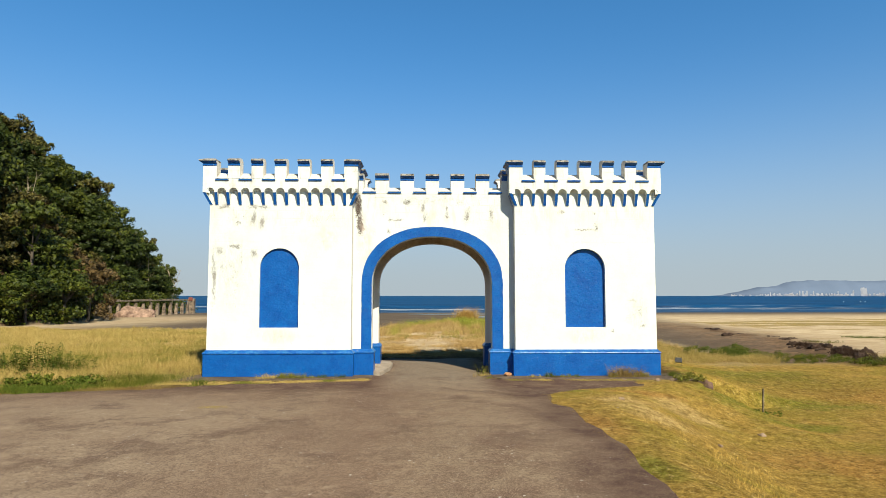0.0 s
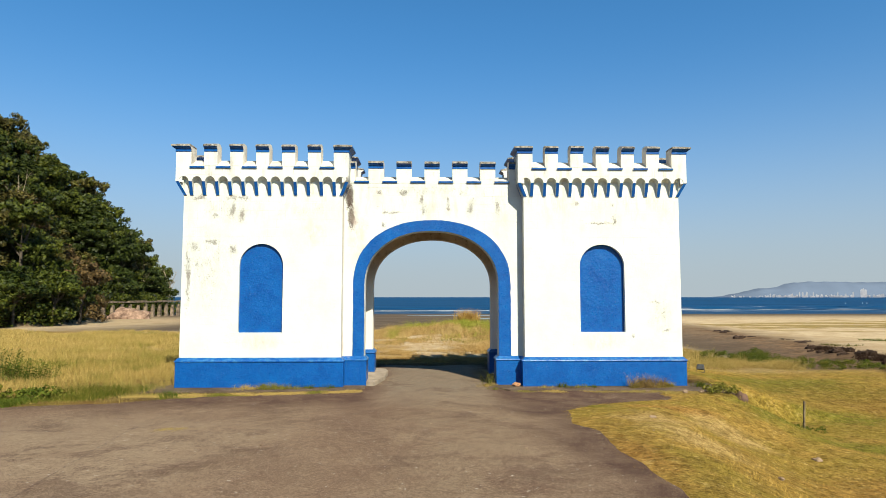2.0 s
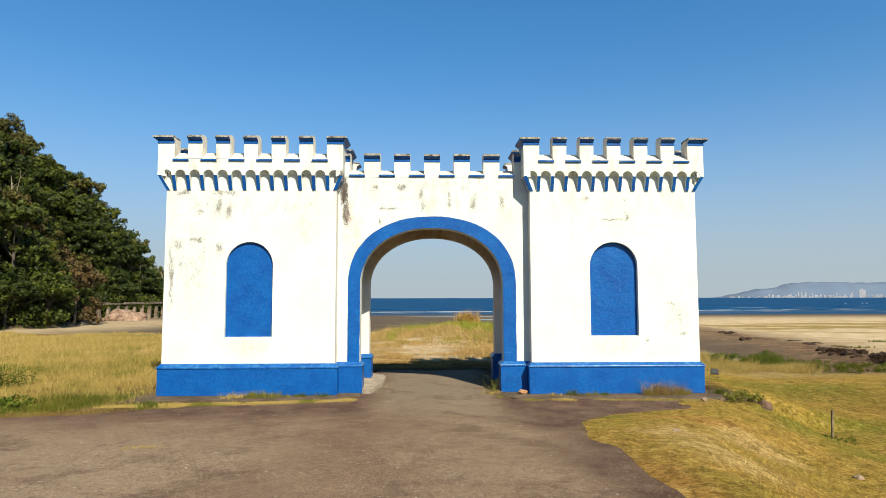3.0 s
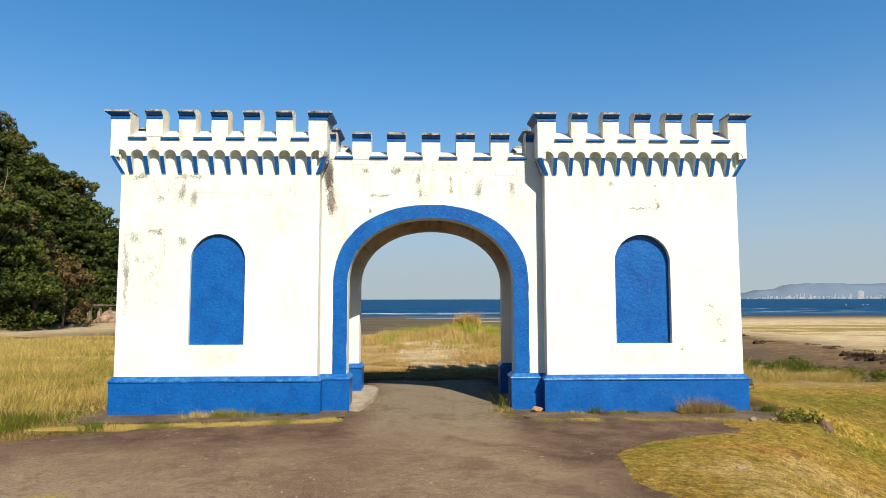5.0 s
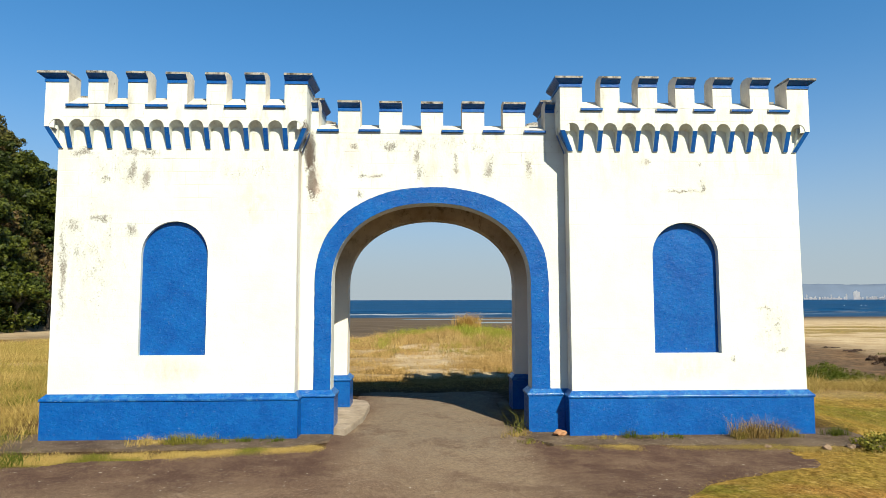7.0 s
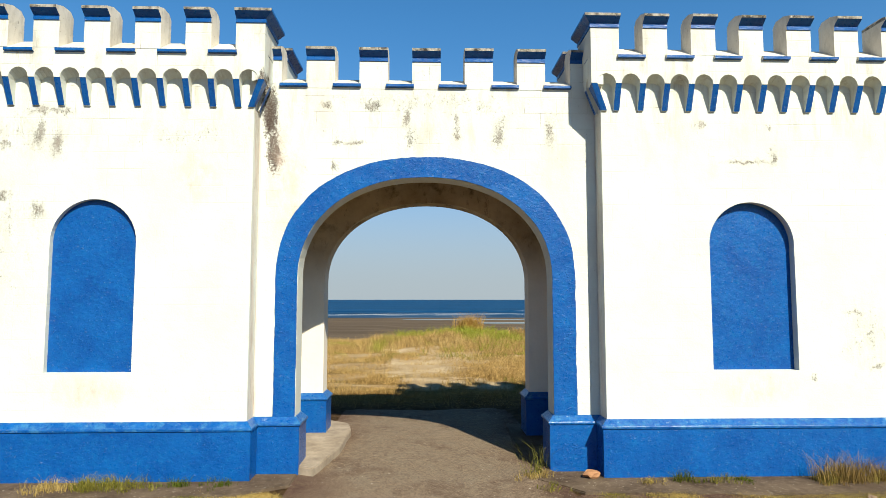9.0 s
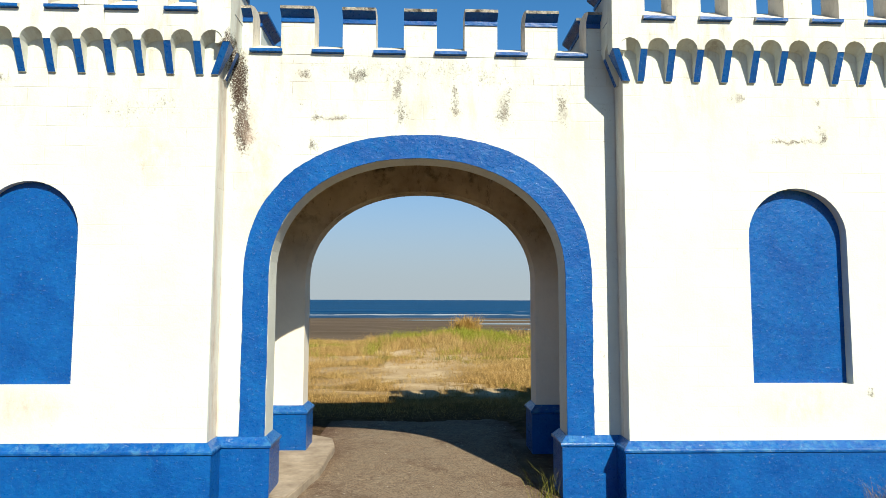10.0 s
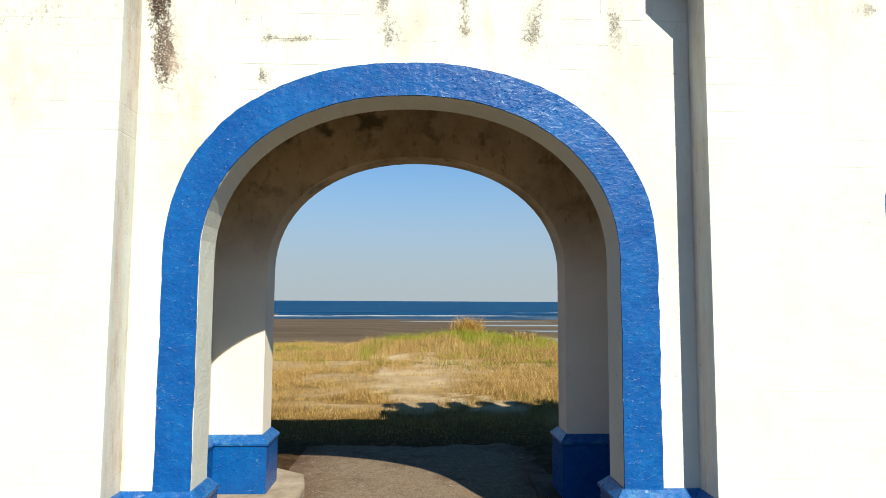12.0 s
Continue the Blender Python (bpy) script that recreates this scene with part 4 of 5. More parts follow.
        bmesh.ops.recalc_face_normals(bm, faces=bm.faces)
        part("corner_block", bm, WHITE, body)
    side_shared = mesh_of("bracket", bracket_mesh(0.075, SIDE - 0.009), WHITE, BLUE)
    ps = (LS - 0.075) / 10
    for i in range(1, 10):
        for m in (Matrix.Translation((xb, -FRONT + i * ps, 0)) @ Matrix.Rotation(radians(90), 4, 'Z'),
                  Matrix.Translation((xa, -FRONT + i * ps + 0.075, 0)) @ Matrix.Rotation(radians(-90), 4, 'Z')):
            part("bracket", side_shared, None, body, "blue-faced corbel bracket").matrix_local = m
    # battlements: front and back rows
    x0, x1 = xa - SIDE, xb + SIDE
    mer, gap = 0.315, (x1 - x0 - 2 * 0.36 - 5 * 0.315) / 6
    TOP, TH = 5.805, 0.30
    common = mesh_of("merlon", merlon_mesh(0, mer, -FRONT, -FRONT + TH, Z_SILL + 0.06, TOP), *MERLON_MATS)
    sill = mesh_of("gap_sill", gap_sill(0, gap + 0.05, -FRONT, -FRONT + TH, Z_SILL, 0.25), WHITE, BLUE, CAP, GREYED)
    turn = Matrix.Translation((0, DEPTH, 0)) @ Matrix.Rotation(radians(180), 4, 'Z')
    x = x0 + 0.36
    for i in range(6):
        part("gap_sill", sill, None, body, "blue-edged sill").location.x = x - 0.025
        part("gap_sill", sill, None, body).matrix_local = turn @ Matrix.Translation((-x - gap - 0.025, 0, 0))
        if i < 5:
            m = part("merlon", common, None, body)
            m.location.x = x + gap
            m.location.z = random.uniform(-0.008, 0.008)
            part("merlon", common, None, body).matrix_local = turn @ Matrix.Translation((-x - gap - mer, 0, 0))
        x += gap + mer
    for xs, xe, o in ((x0, x0 + 0.36, -1), (x1 - 0.36, x1, 1)):
        part("merlon", corner_merlon(xs, xe, -FRONT, 0.50 if o == inner else 0.19, Z_SILL + 0.06, TOP, o), MERLON_MATS, body)
        bmb = corner_merlon(-xe, -xs, -FRONT, 0.19, Z_SILL + 0.06, TOP, -o)
        part("merlon", rotated(bmb, turn), MERLON_MATS, body)
    # sides: one merlon between the corners, over a low parapet
    for xs, o in ((x0, -1), (x1 - TH, 1)):
        bm = bmesh.new()
        box(bm, xs + 0.003, xs + TH - 0.003, 0.17 if o != inner else 0.48, DEPTH - 0.17, Z_SILL - 0.1, Z_SILL + 0.09)
        part("parapet", bm, GREYED, body)
        part("merlon", corner_merlon(xs, xs + TH, 1.1, 1.8, Z_SILL + 0.08, TOP, o), MERLON_MATS, body)
    return body


tower(-6.0, -2.2, 1)
tower(2.19, 6.0, -1)

# the gate wall between the towers: a front and a back wall with an arch each, and a roofed room between them
YC, Y_RING, Y_ROOM, Y_BACK = 0.30, 0.65, 2.30, 2.69
AX = -0.042
WX = 2.20


def gate_arch(cx, a, b, foot, p):
    return [(cx - a, foot)] + arch_points(cx, a, 2.45, b, 36, p) + [(cx + a, foot)]


inner, back = gate_arch(AX, 1.637, 1.30, -0.3, 2.14), gate_arch(-0.012, 1.633, 1.275, -0.3, 2.1)


def uneven(pts, step, amount, seed):
    """An outline cut into short steps, each set off by a few millimetres."""
    out = []
    for (ax, az), (bx, bz) in zip(pts, pts[1:]):
        n = max(1, round(math.hypot(bx - ax, bz - az) / step))
        out += [(ax + (bx - ax) * i / n, az + (bz - az) * i / n) for i in range(n)]
    out.append(pts[-1])
    wave = lambda x, z: noise.noise(Vector((x * 3, z * 3, seed))) + 0.7 * noise.noise(Vector((x * 13, z * 13, seed)))
    return [(x + amount * wave(x, z), z + amount * wave(x + 40, z)) for x, z in out]


inn, outer = gate_arch(AX, 1.640, 1.305, 0.68, 2.14), gate_arch(-0.03, 1.925, 1.57, 0.68, 2.22)
bm = bmesh.new()
arched_face(bm, -WX, WX, -0.3, 4.93, inner, YC, 0)
reveal(bm, inner, YC, Y_RING, 0)
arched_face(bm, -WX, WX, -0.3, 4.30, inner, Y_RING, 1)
for y0, y1, z0, z1 in ((YC + 0.3, YC + 0.3, 4.30, 4.93),):
    bm.faces.new([bm.verts.new(p) for p in ((-WX, y0, z0), (WX, y0, z0), (WX, y1, z1), (-WX, y1, z1))])
bm.faces.new([bm.verts.new(p) for p in ((-WX, YC, 4.93), (WX, YC, 4.93), (WX, YC + 0.3, 4.93), (-WX, YC + 0.3, 4.93))])
gate_wall = part("gate_wall", weld(bm), (WHITE, VAULT), gatehouse, "white gate wall with a blue-banded arch")
bm = bmesh.new()
arched_face(bm, -WX, WX, -0.3, 4.36, back, Y_ROOM, 0)
reveal(bm, back, Y_ROOM, Y_BACK, 0)
arched_face(bm, -WX, WX, -0.3, 3.86, back, Y_BACK, 0)
# invented step-back above the arch, out of view, shortens the shadow behind
for za, zb, ya, yb in ((3.86, 3.86, Y_ROOM + 0.12, Y_BACK), (3.86, 4.36, Y_ROOM + 0.12, Y_ROOM + 0.12), (4.36, 4.36, Y_ROOM, Y_ROOM + 0.12)):
    bm.faces.new([bm.verts.new(p) for p in ((-WX, ya, za), (WX, ya, za), (WX, yb, zb), (-WX, yb, zb))])
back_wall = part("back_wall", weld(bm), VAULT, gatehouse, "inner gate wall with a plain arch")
bm = bmesh.new()
box(bm, -WX, WX, YC + 0.302, Y_ROOM - 0.002, 4.28, 4.355)
part("roof_slab", bm, VAULT, gatehouse, "mould-stained roof slab, browned for the passage's shade")
# blue band round the arch, a little proud of the wall
bm = bmesh.new()
inn, outer = uneven(inn, 0.04, 0.0, 1), uneven(outer, 0.04, 0.0, 1)
steps = max(len(inn), len(outer))
resample = lambda pts: [pts[round(i * (len(pts) - 1) / (steps - 1))] for i in range(steps)]
inn, outer = uneven(resample(inn), 9, 0.005, 3), uneven(resample(outer), 9, 0.008, 7)
for p, q, r, s in zip(inn, inn[1:], outer, outer[1:]):
    if p != q or r != s:
        bm.faces.new([bm.verts.new((v[0], YC - 0.018, v[1])) for v in (p, q, s, r)])
reveal(bm, outer, YC - 0.018, YC + 0.01)
reveal(bm, inn, YC - 0.018, YC + 0.004)
part("arch_band", weld(bm), BLUE, gate_wall, "blue painted band round the arch")
# plinths of the piers
for s in (-1, 1):
    for wall_, x_in, ya, yb in ((gate_wall, AX + s * 1.637, YC, Y_RING), (back_wall, -0.012 + s * 1.633, Y_ROOM, Y_BACK)):
        bm = bmesh.new()
        xs = sorted((x_in, s * (WX + 0.2)))
        loft_rect(bm, xs[0], xs[1], ya, yb, PLINTH)
        part("plinth", bm, BLUE, wall_, "rough glossy blue plinth")
# battlements of the gate wall
CT, CS, CTH = 5.505, 4.94, 0.30
cm = mesh_of("merlon", merlon_mesh(0, 0.375, YC - 0.004, YC + CTH, CS - 0.012, CT, 0.092), *MERLON_MATS)
cs = mesh_of("gap_sill", gap_sill(0, 0.365, YC - 0.004, YC + CTH, CS, 0.21), WHITE, BLUE, CAP, GREYED)
for i in range(5):
    m = part("merlon", cm, None, gate_wall)
    m.location.x = -1.612 + 0.694 * i
    m.location.z = random.uniform(-0.008, 0.008)
for i in range(6):
    part("gap_sill", cs, None, gate_wall, "blue-edged sill").location.x = -1.612 - 0.342 + 0.694 * i
for xs, xe in ((-2.19, -1.93), (1.87, 2.18)):
    part("merlon", merlon_mesh(xs, xe, YC - 0.004, YC + CTH, CS - 0.012, CT, 0.092), MERLON_MATS, gate_wall)

# ------------------------------------------------------------------ aprons and kerb
def slab(name, pts, z0, z1, mat, label, cat):
    bm = bmesh.new()
    lo = [bm.verts.new((x, y, z0)) for x, y in pts]
    hi = [bm.verts.new((x, y, z1)) for x, y in pts]
    bm.faces.new(hi)
    n = len(pts)
    for i in range(n):
        bm.faces.new((lo[i], lo[(i + 1) % n], hi[(i + 1) % n], hi[i]))
    bmesh.ops.recalc_face_normals(bm, faces=bm.faces)
    top = [e for e in bm.edges if all(v.co.z > z1 - 1e-4 for v in e.verts)]
    bmesh.ops.bevel(bm, geom=top, offset=0.012, segments=2, affect='EDGES')
    return tagged(new(name, mesh_of(name, bm, mat)), label, cat, kind="structure")


def wobbly(pts, amount, step=0.25, seed=1):
    """Breaks a polygon's edges into short, uneven pieces."""
    r = random.Random(seed)
    out = []
    for (ax, ay), (bx, by) in zip(pts, pts[1:] + pts[:1]):
        n = max(1, int(math.hypot(bx - ax, by - ay) / step))
        for i in range(n):
            t = i / n
            j = amount if i else 0
            out.append((ax + (bx - ax) * t + r.uniform(-j, j), ay + (by - ay) * t + r.uniform(-j, j)))
    return out


slab("pavement", wobbly([(-6.9, -0.75), (-2.2, -0.62), (-1.62, -0.25), (-1.62, 0.4), (-6.9, 0.4)], 0.03, seed=2), -0.2, 0.012, CONCRETE, "stained concrete apron along the gate", "pavement")
slab("pavement", wobbly([(6.75, -1.0), (6.75, 0.4), (1.4, 0.4), (1.3, -0.1), (1.75, -0.62)], 0.03, seed=3), -0.5, 0.014, CONCRETE, "stained concrete apron along the gate", "pavement")
slab("kerb", wobbly([(-2.1, 0.5), (-1.42, 0.15), (-1.24, 1.2), (-1.22, 2.5), (-1.32, 3.0), (-1.7, 3.3), (-2.1, 3.3)], 0.012, seed=4), -0.2, 0.10, PALE_SLAB, "low concrete kerb in the passage", "kerb")
# right kerb takes the dark apron concrete to stand for the pier's shade
slab("kerb", wobbly([(2.1, 0.5), (2.1, 3.2), (1.35, 3.2), (1.28, 1.6), (1.4, 0.15)], 0.012, seed=5), -0.2, 0.035, CONCRETE, "low concrete kerb in the passage, darkened for its shade", "kerb")

# ------------------------------------------------------------------ growing things
def blade_mesh(name, px, py, pz, height, width, lean, per, mat, spread=0.05, seg=1):
    """Many grass blades as one mesh: per blades round every point, each bent over by lean."""
    r = np.random.RandomState(len(px) + per)
    n = len(px) * per
    bx, by, bz, h = (np.repeat(a, per) for a in (px, py, pz, height))
    h = h * r.uniform(0.55, 1.15, n)
    bx, by = bx + r.normal(0, spread, n), by + r.normal(0, spread, n)
    a, b = r.uniform(0, 2 * np.pi, n), r.uniform(0, 2 * np.pi, n)
    w = np.repeat(np.broadcast_to(width, len(px)), per) * r.uniform(0.6, 1.3, n)
    dx, dy = np.cos(a) * w / 2, np.sin(a) * w / 2
    lx, ly = np.cos(b) * h * lean * r.uniform(0.2, 1.2, n), np.sin(b) * h * lean * r.uniform(0.2, 1.2, n)
    base = bz - 0.03
    if seg == 1:
        V = np.stack((np.stack((bx - dx, by - dy, base), 1), np.stack((bx + dx, by + dy, base), 1), np.stack((bx + lx, by + ly, bz + h), 1)), 1)
        k, faces = 3, np.arange(n * 3).reshape(n, 3)
    else:
        mx, my, mz = bx + lx * 0.3, by + ly * 0.3, bz + h * 0.6
        V = np.stack((np.stack((bx - dx, by - dy, base), 1), np.stack((bx + dx, by + dy, base), 1), np.stack((mx + dx * .7, my + dy * .7, mz), 1),
                      np.stack((mx - dx * .7, my - dy * .7, mz), 1), np.stack((bx + lx, by + ly, bz + h * 0.93), 1)), 1)
        o = np.arange(n)[:, None] * 5
        k, faces = 5, np.concatenate((o + [[0, 1, 2]], o + [[0, 2, 3]], o + [[3, 2, 4]]))
    me = bpy.data.meshes.new(name)
    me.vertices.add(n * k)
    me.vertices.foreach_set("co", V.reshape(-1).astype(np.float32))
    f = len(faces)
    me.loops.add(f * 3)
    me.loops.foreach_set("vertex_index", faces.reshape(-1).astype(np.int32))
    me.polygons.add(f)
    me.polygons.foreach_set("loop_start", (np.arange(f) * 3).astype(np.int32))
    me.update(calc_edges=True)
    me.materials.append(mat)
    return me


def scatter(n, x0, x1, y0, y1, keep, seed, near=None):
    r = np.random.RandomState(seed)
    x, y = r.uniform(x0, x1, n), r.uniform(y0, y1, n)
    if near is not None:
        d = np.hypot(x, y + 14)
        m = r.rand(n) < np.clip((near / d) ** 1.2, 0.04, 1)
        x, y = x[m], y[m]
    m = keep(x, y, r)
    return x[m], y[m], ground_z(x[m], y[m])


def clear_of_gate(x, y, pad=0.0):
    return ~((np.abs(x) < 6.15 + pad) & (y > -0.9 - pad) & (y < 3.05 + pad)) & ~on_road(x, y) & ~((np.abs(x) < 1.7) & (y > -3) & (y < 5.2))


def dune_edge(x):
    return np.interp(x, (-400, -60, -46, -30, -8, -1, 4, 12, 20), (46, 46, 43, 33, 31, 36, 42, 34, 8))


def thin(x, y):
    """Where the sand shows between the grass."""
    p = np.exp(-((x + 0.4 + 1.2 * np.sin(y * 0.23)) / 1.8) ** 2) * (y > 8.6) * (y < 26) * (value_noise(x * 0.8, y * 0.8, 8) > 0.36) * 0.85
    s = (value_noise(x * 0.45 + 9, y * 0.8, 7) > 0.64) & (y > 11)
    return np.maximum(np.maximum(p, s * 0.75), bare_sand(x, y) * 0.96)


def in_field(x, y, r):
    e = (value_noise(x * 0.25, y * 0.25, 5) - 0.5) * 9
    f = (y < dune_edge(x) - 1 + e) & (x < 13.5) & ((x < -5.6) | (y > 4.2 + 1.0 * (np.abs(x) < 2.6))) & ((x < 6.2) | (y > np.interp(x, (6.2, 7.5, 9, 13), (1.5, 4, 7.3, 8))))
    return f & clear_of_gate(x, y, 0.12) & (r.rand(len(x)) > thin(x, y))


def tall(x, y):
    return 0.06 + 0.10 * value_noise(x * 0.35, y * 0.35, 31) + 0.26 * value_noise(x * 3.1, y * 3.1, 56) ** 3 + 0.08 * value_noise(x * 1.7, y * 1.7, 32)


px, py, pz = scatter(150000, -48, 13, -9, 50, in_field, 41, near=26)
green = 0.7 * value_noise(px * 0.22, py * 0.22, 33) + 0.10 + 0.42 * (value_noise(px * 1.3, py * 1.3, 34) - 0.5) - 0.04 + 0.30 * (np.random.RandomState(58).rand(len(px)) - 0.5) + 0.05 * (px < -5) + 0.20 * ((py < np.interp(px, (-30, -9.1, -5.4), (-6.2, -0.6, 2.0))) & (px < -5)) + 0.34 * ((py > 21) & (px > -2.5) & (px < 12)) > 0.70
behind = (py > 3) & (px > -6)
for name, sel, mat, lab in (("dry_grass", ~green & ~behind, DRY, "golden dry grass on the sandy field"), ("dry_grass", ~green & behind, RUSSET, "russet dry grass behind the gate"), ("green_grass", green & ~(behind & (py > 19)), GREEN, "green grass growing among the dry field"), ("green_grass", green & behind & (py > 19), LUSH, "fresh green grass on the low dune")):
    h_ = tall(px[sel], py[sel]) * np.where((py[sel] > 21) & (px[sel] > -3), 1.9, 1.0)
    h_ = h_ * np.clip(road_gap(px[sel], py[sel]) / 1.8, 0.4, 1)
    h_ = h_ * np.where(behind[sel], np.interp(py[sel], (4, 8, 10, 15, 21), (0.35, 0.40, 0.55, 0.75, 1.0)), 1.0)
    me = blade_mesh(name, px[sel], py[sel], pz[sel], h_, 0.0062 * np.clip(np.hypot(px[sel], py[sel] + 12) / 12, 1, 3.2), 0.9, 15, mat, 0.13)
    tagged(new(name, me), lab, "grass", kind="stuff")

# taller stand of dry grass before the creek
def in_stand(x, y, r):
    ragged = 2.4 * (value_noise(x * 0.7, y * 0.7, 42) - 0.5)
    near_ = (y > np.interp(x, (6.3, 7.5, 9, 14), (2.0, 4.3, 6.8, 7.6)) + ragged) & (y < np.interp(x, (6.3, 10, 14), (12, 12, 10))) & (x < 13.8)
    far_ = (x > 18.4) & (y < 9.6 - 0.2 * (x - 16)) & (y > 6.5)
    return (near_ & clear_of_gate(x, y, 0.1) & (r.rand(len(x)) < 1.5 * value_noise(x * 0.8, y * 0.8, 39) ** 1.3)) | (far_ & (r.rand(len(x)) < 1.3 * value_noise(x * 0.8, y * 0.8, 39)))


px, py, pz = scatter(24000, 6.3, 22, 1, 12, in_stand, 45)
tagged(new("tall_grass", blade_mesh("tall_grass", px, py, pz, (0.07 + 0.60 * value_noise(px * 0.6, py * 0.6, 40) ** 1.7 + 0.36 * value_noise(px * 2.6, py * 2.6, 44) ** 1.6) * np.interp(px, (7, 10, 13, 16, 18), (1.15, 0.95, 0.6, 0.6, 1.0)), 0.009, 1.15, 12, DRY, 0.16)), "tall golden grass stand before the creek", "grass", kind="stuff")

# low weeds along the edge of the asphalt
r = np.random.RandomState(46)
wx = r.uniform(-16, -5.6, 5200)
wy = np.interp(wx, (-30, -9.1, -5.4), (-8.8, -3.3, -1.6)) + 0.05 + np.abs(r.normal(0, 1.0, 5200))
keep = clear_of_gate(wx, wy, 0.3) & (value_noise(wx * 0.8, wy * 0.8, 47) > 0.46)
wx, wy = wx[keep], wy[keep]
tagged(new("edge_weeds", blade_mesh("edge_weeds", wx, wy, ground_z(wx, wy), 0.04 + 0.16 * value_noise(wx * 1.4, wy * 1.4, 48), 0.017, 1.1, 12, WEED, 0.12)), "low dark-green weeds along the asphalt edge", "weed", kind="stuff")

# short turf to the right of the drive
def in_lawn(x, y, r):
    e = (value_noise(x * 0.25, y * 0.25, 5) - 0.5) * 9
    return (y + e * 0.12 < 7.5) & clear_of_gate(x, y, 0.0) & (x > 1.9) & ((y < -1.02) | (x > 6.7)) & (r.rand(len(x)) < 0.35 + value_noise(x * 1.5, y * 1.5, 35))


px, py, pz = scatter(84000, 1.8, 26, -16, 8, in_lawn, 42, near=15)
tagged(new("turf", blade_mesh("turf", px, py, pz, 0.004 + 0.006 * value_noise(px * 0.9, py * 0.9, 36) + 0.020 * value_noise(px * 4.3, py * 4.3, 57) ** 3, 0.008 * np.clip(np.hypot(px, py + 12) / 8, 1, 2.4), 1.9, 12, TURF, 0.055)), "short matted yellow-green turf beside the drive", "turf", kind="stuff")

# sparse grass on the sand flats across the creek
def on_flats(x, y, r):
    return (x > bank_x(y) + 0.5) & (flat_growth(x, y) + r.normal(0, 0.03, len(x)) > 0.52)


px, py, pz = scatter(30000, 18, 110, 9, 90, on_flats, 43)
tagged(new("dune_grass", blade_mesh("dune_grass", px, py, pz, 0.05 + 0.07 * value_noise(px, py, 37), 0.022, 1.2, 6, DRY, 0.4)), "sparse yellow-green grass on the sand flats", "grass", kind="stuff")


wx, wy, wz = scatter(2600, 21, 44, 15, 26, lambda x, y, r: (x > bank_x(y) + 1.0) & (value_noise(x * 0.35, y * 0.6, 53) > 0.60), 54)
tagged(new("beach_weeds", blade_mesh("beach_weeds", wx, wy, wz, 0.06 + 0.10 * value_noise(wx, wy, 55), 0.05, 1.3, 9, WEED, 0.22)), "low green creepers on the sand flats", "weed", kind="stuff")


def tuft(name, x, y, h, n, mat, label, width=0.0045, spread=0.09, lean=0.9, cat="weed", per=20):
    r = np.random.RandomState(int(abs(x * 100 + y * 7)) + n)
    px, py = x + r.normal(0, spread, n), y + r.normal(0, spread * 0.6, n)
    me = blade_mesh(name, px, py, np.maximum(lie(px, py), ground_z(px, py)), h * r.uniform(0.45, 1.1, n), width, lean, per, mat, 0.03, 2)
    return tagged(new(name, me), label, cat, kind="stuff" if name == "grass_tuft" else "")


tuft("grass_tuft", 3.1, 35, 1.45, 170, STRAW, "tall rust-golden grass tussock on the dune", 0.03, 0.36, 0.6, "grass", 9)
for x, y, h in ((9.6, 8.4, 0.95), (10.1, 9.0, 0.8), (10.9, 9.6, 0.9), (8.3, 7.4, 0.7), (12.2, 9.4, 0.7)):
    tuft("grass_tuft", x, y, h, 5, DRY, "tall feathery dry stalks above the grass stand", 0.014, 0.14, 0.35, "grass", 7)
tuft("grass_tuft", 5.7, 30, 0.8, 60, RUSSET, "feathery pale grass tuft on the dune", 0.03, 0.35, 0.5, "grass", 8)
for i, (x, y, h, n, m) in enumerate(((-3.85, -0.3, 0.20, 34, GREEN), (-3.5, -0.3, 0.15, 26, GREEN), (-4.3, -0.32, 0.15, 26, DRY), (-2.95, -0.25, 0.12, 14, WEED), (-2.4, -0.25, 0.12, 10, WEED),
                                     (4.95, -0.28, 0.36, 40, RUST), (5.25, -0.25, 0.32, 30, RUST), (4.7, -0.3, 0.22, 16, GREEN), (5.55, -0.3, 0.18, 20, GREEN),
                                     (3.05, -0.22, 0.16, 14, WEED), (3.4, -0.25, 0.12, 12, GREEN), (3.75, -0.24, 0.1, 12, WEED), (2.6, -0.3, 0.1, 8, DRY),
                                     (1.28, 0.12, 0.42, 4, GREEN), (1.33, 0.0, 0.14, 10, DRY), (1.42, -0.45, 0.06, 12, GREEN), (6.35, -0.15, 0.2, 18, WEED))):
    tuft("weed", x, y, h, n, m, "withered weed clump at the foot of the plinth" if m is RUST else "green weed clump in the concrete joint", spread=0.15 if n > 20 else 0.10)

tuft("grass_patch", -3.88, -5.62, 0.018, 70, DRY, "small matted patch of dry grass on the asphalt", 0.008, 0.13, 2.6, "grass")

# dry fringe between asphalt and concrete
r = np.random.RandomState(77)
fx = np.concatenate((r.uniform(-8.2, -1.75, 5600), r.uniform(1.9, 6.4, 2200)))
fy = np.where(fx < 0, np.interp(fx, (-8.2, -5.4, -3.9, -1.7), (-1.75, -1.28, -1.12, -0.72)), np.interp(fx, (1.9, 6.4), (-0.75, -1.0)))
fy = fy + r.normal(0, 1, len(fx)) * np.where(fx < 0, np.interp(fx, (-8, -4, -1.7), (0.22, 0.13, 0.05)), 0.08)
m = 0.45 * value_noise(fx * 1.3, fy * 0, 38) + 0.55 * value_noise(fx * 4.3, fy * 7.5, 59) > np.where(fx < 0, 0.40, 0.46)
fx, fy = fx[m], fy[m]
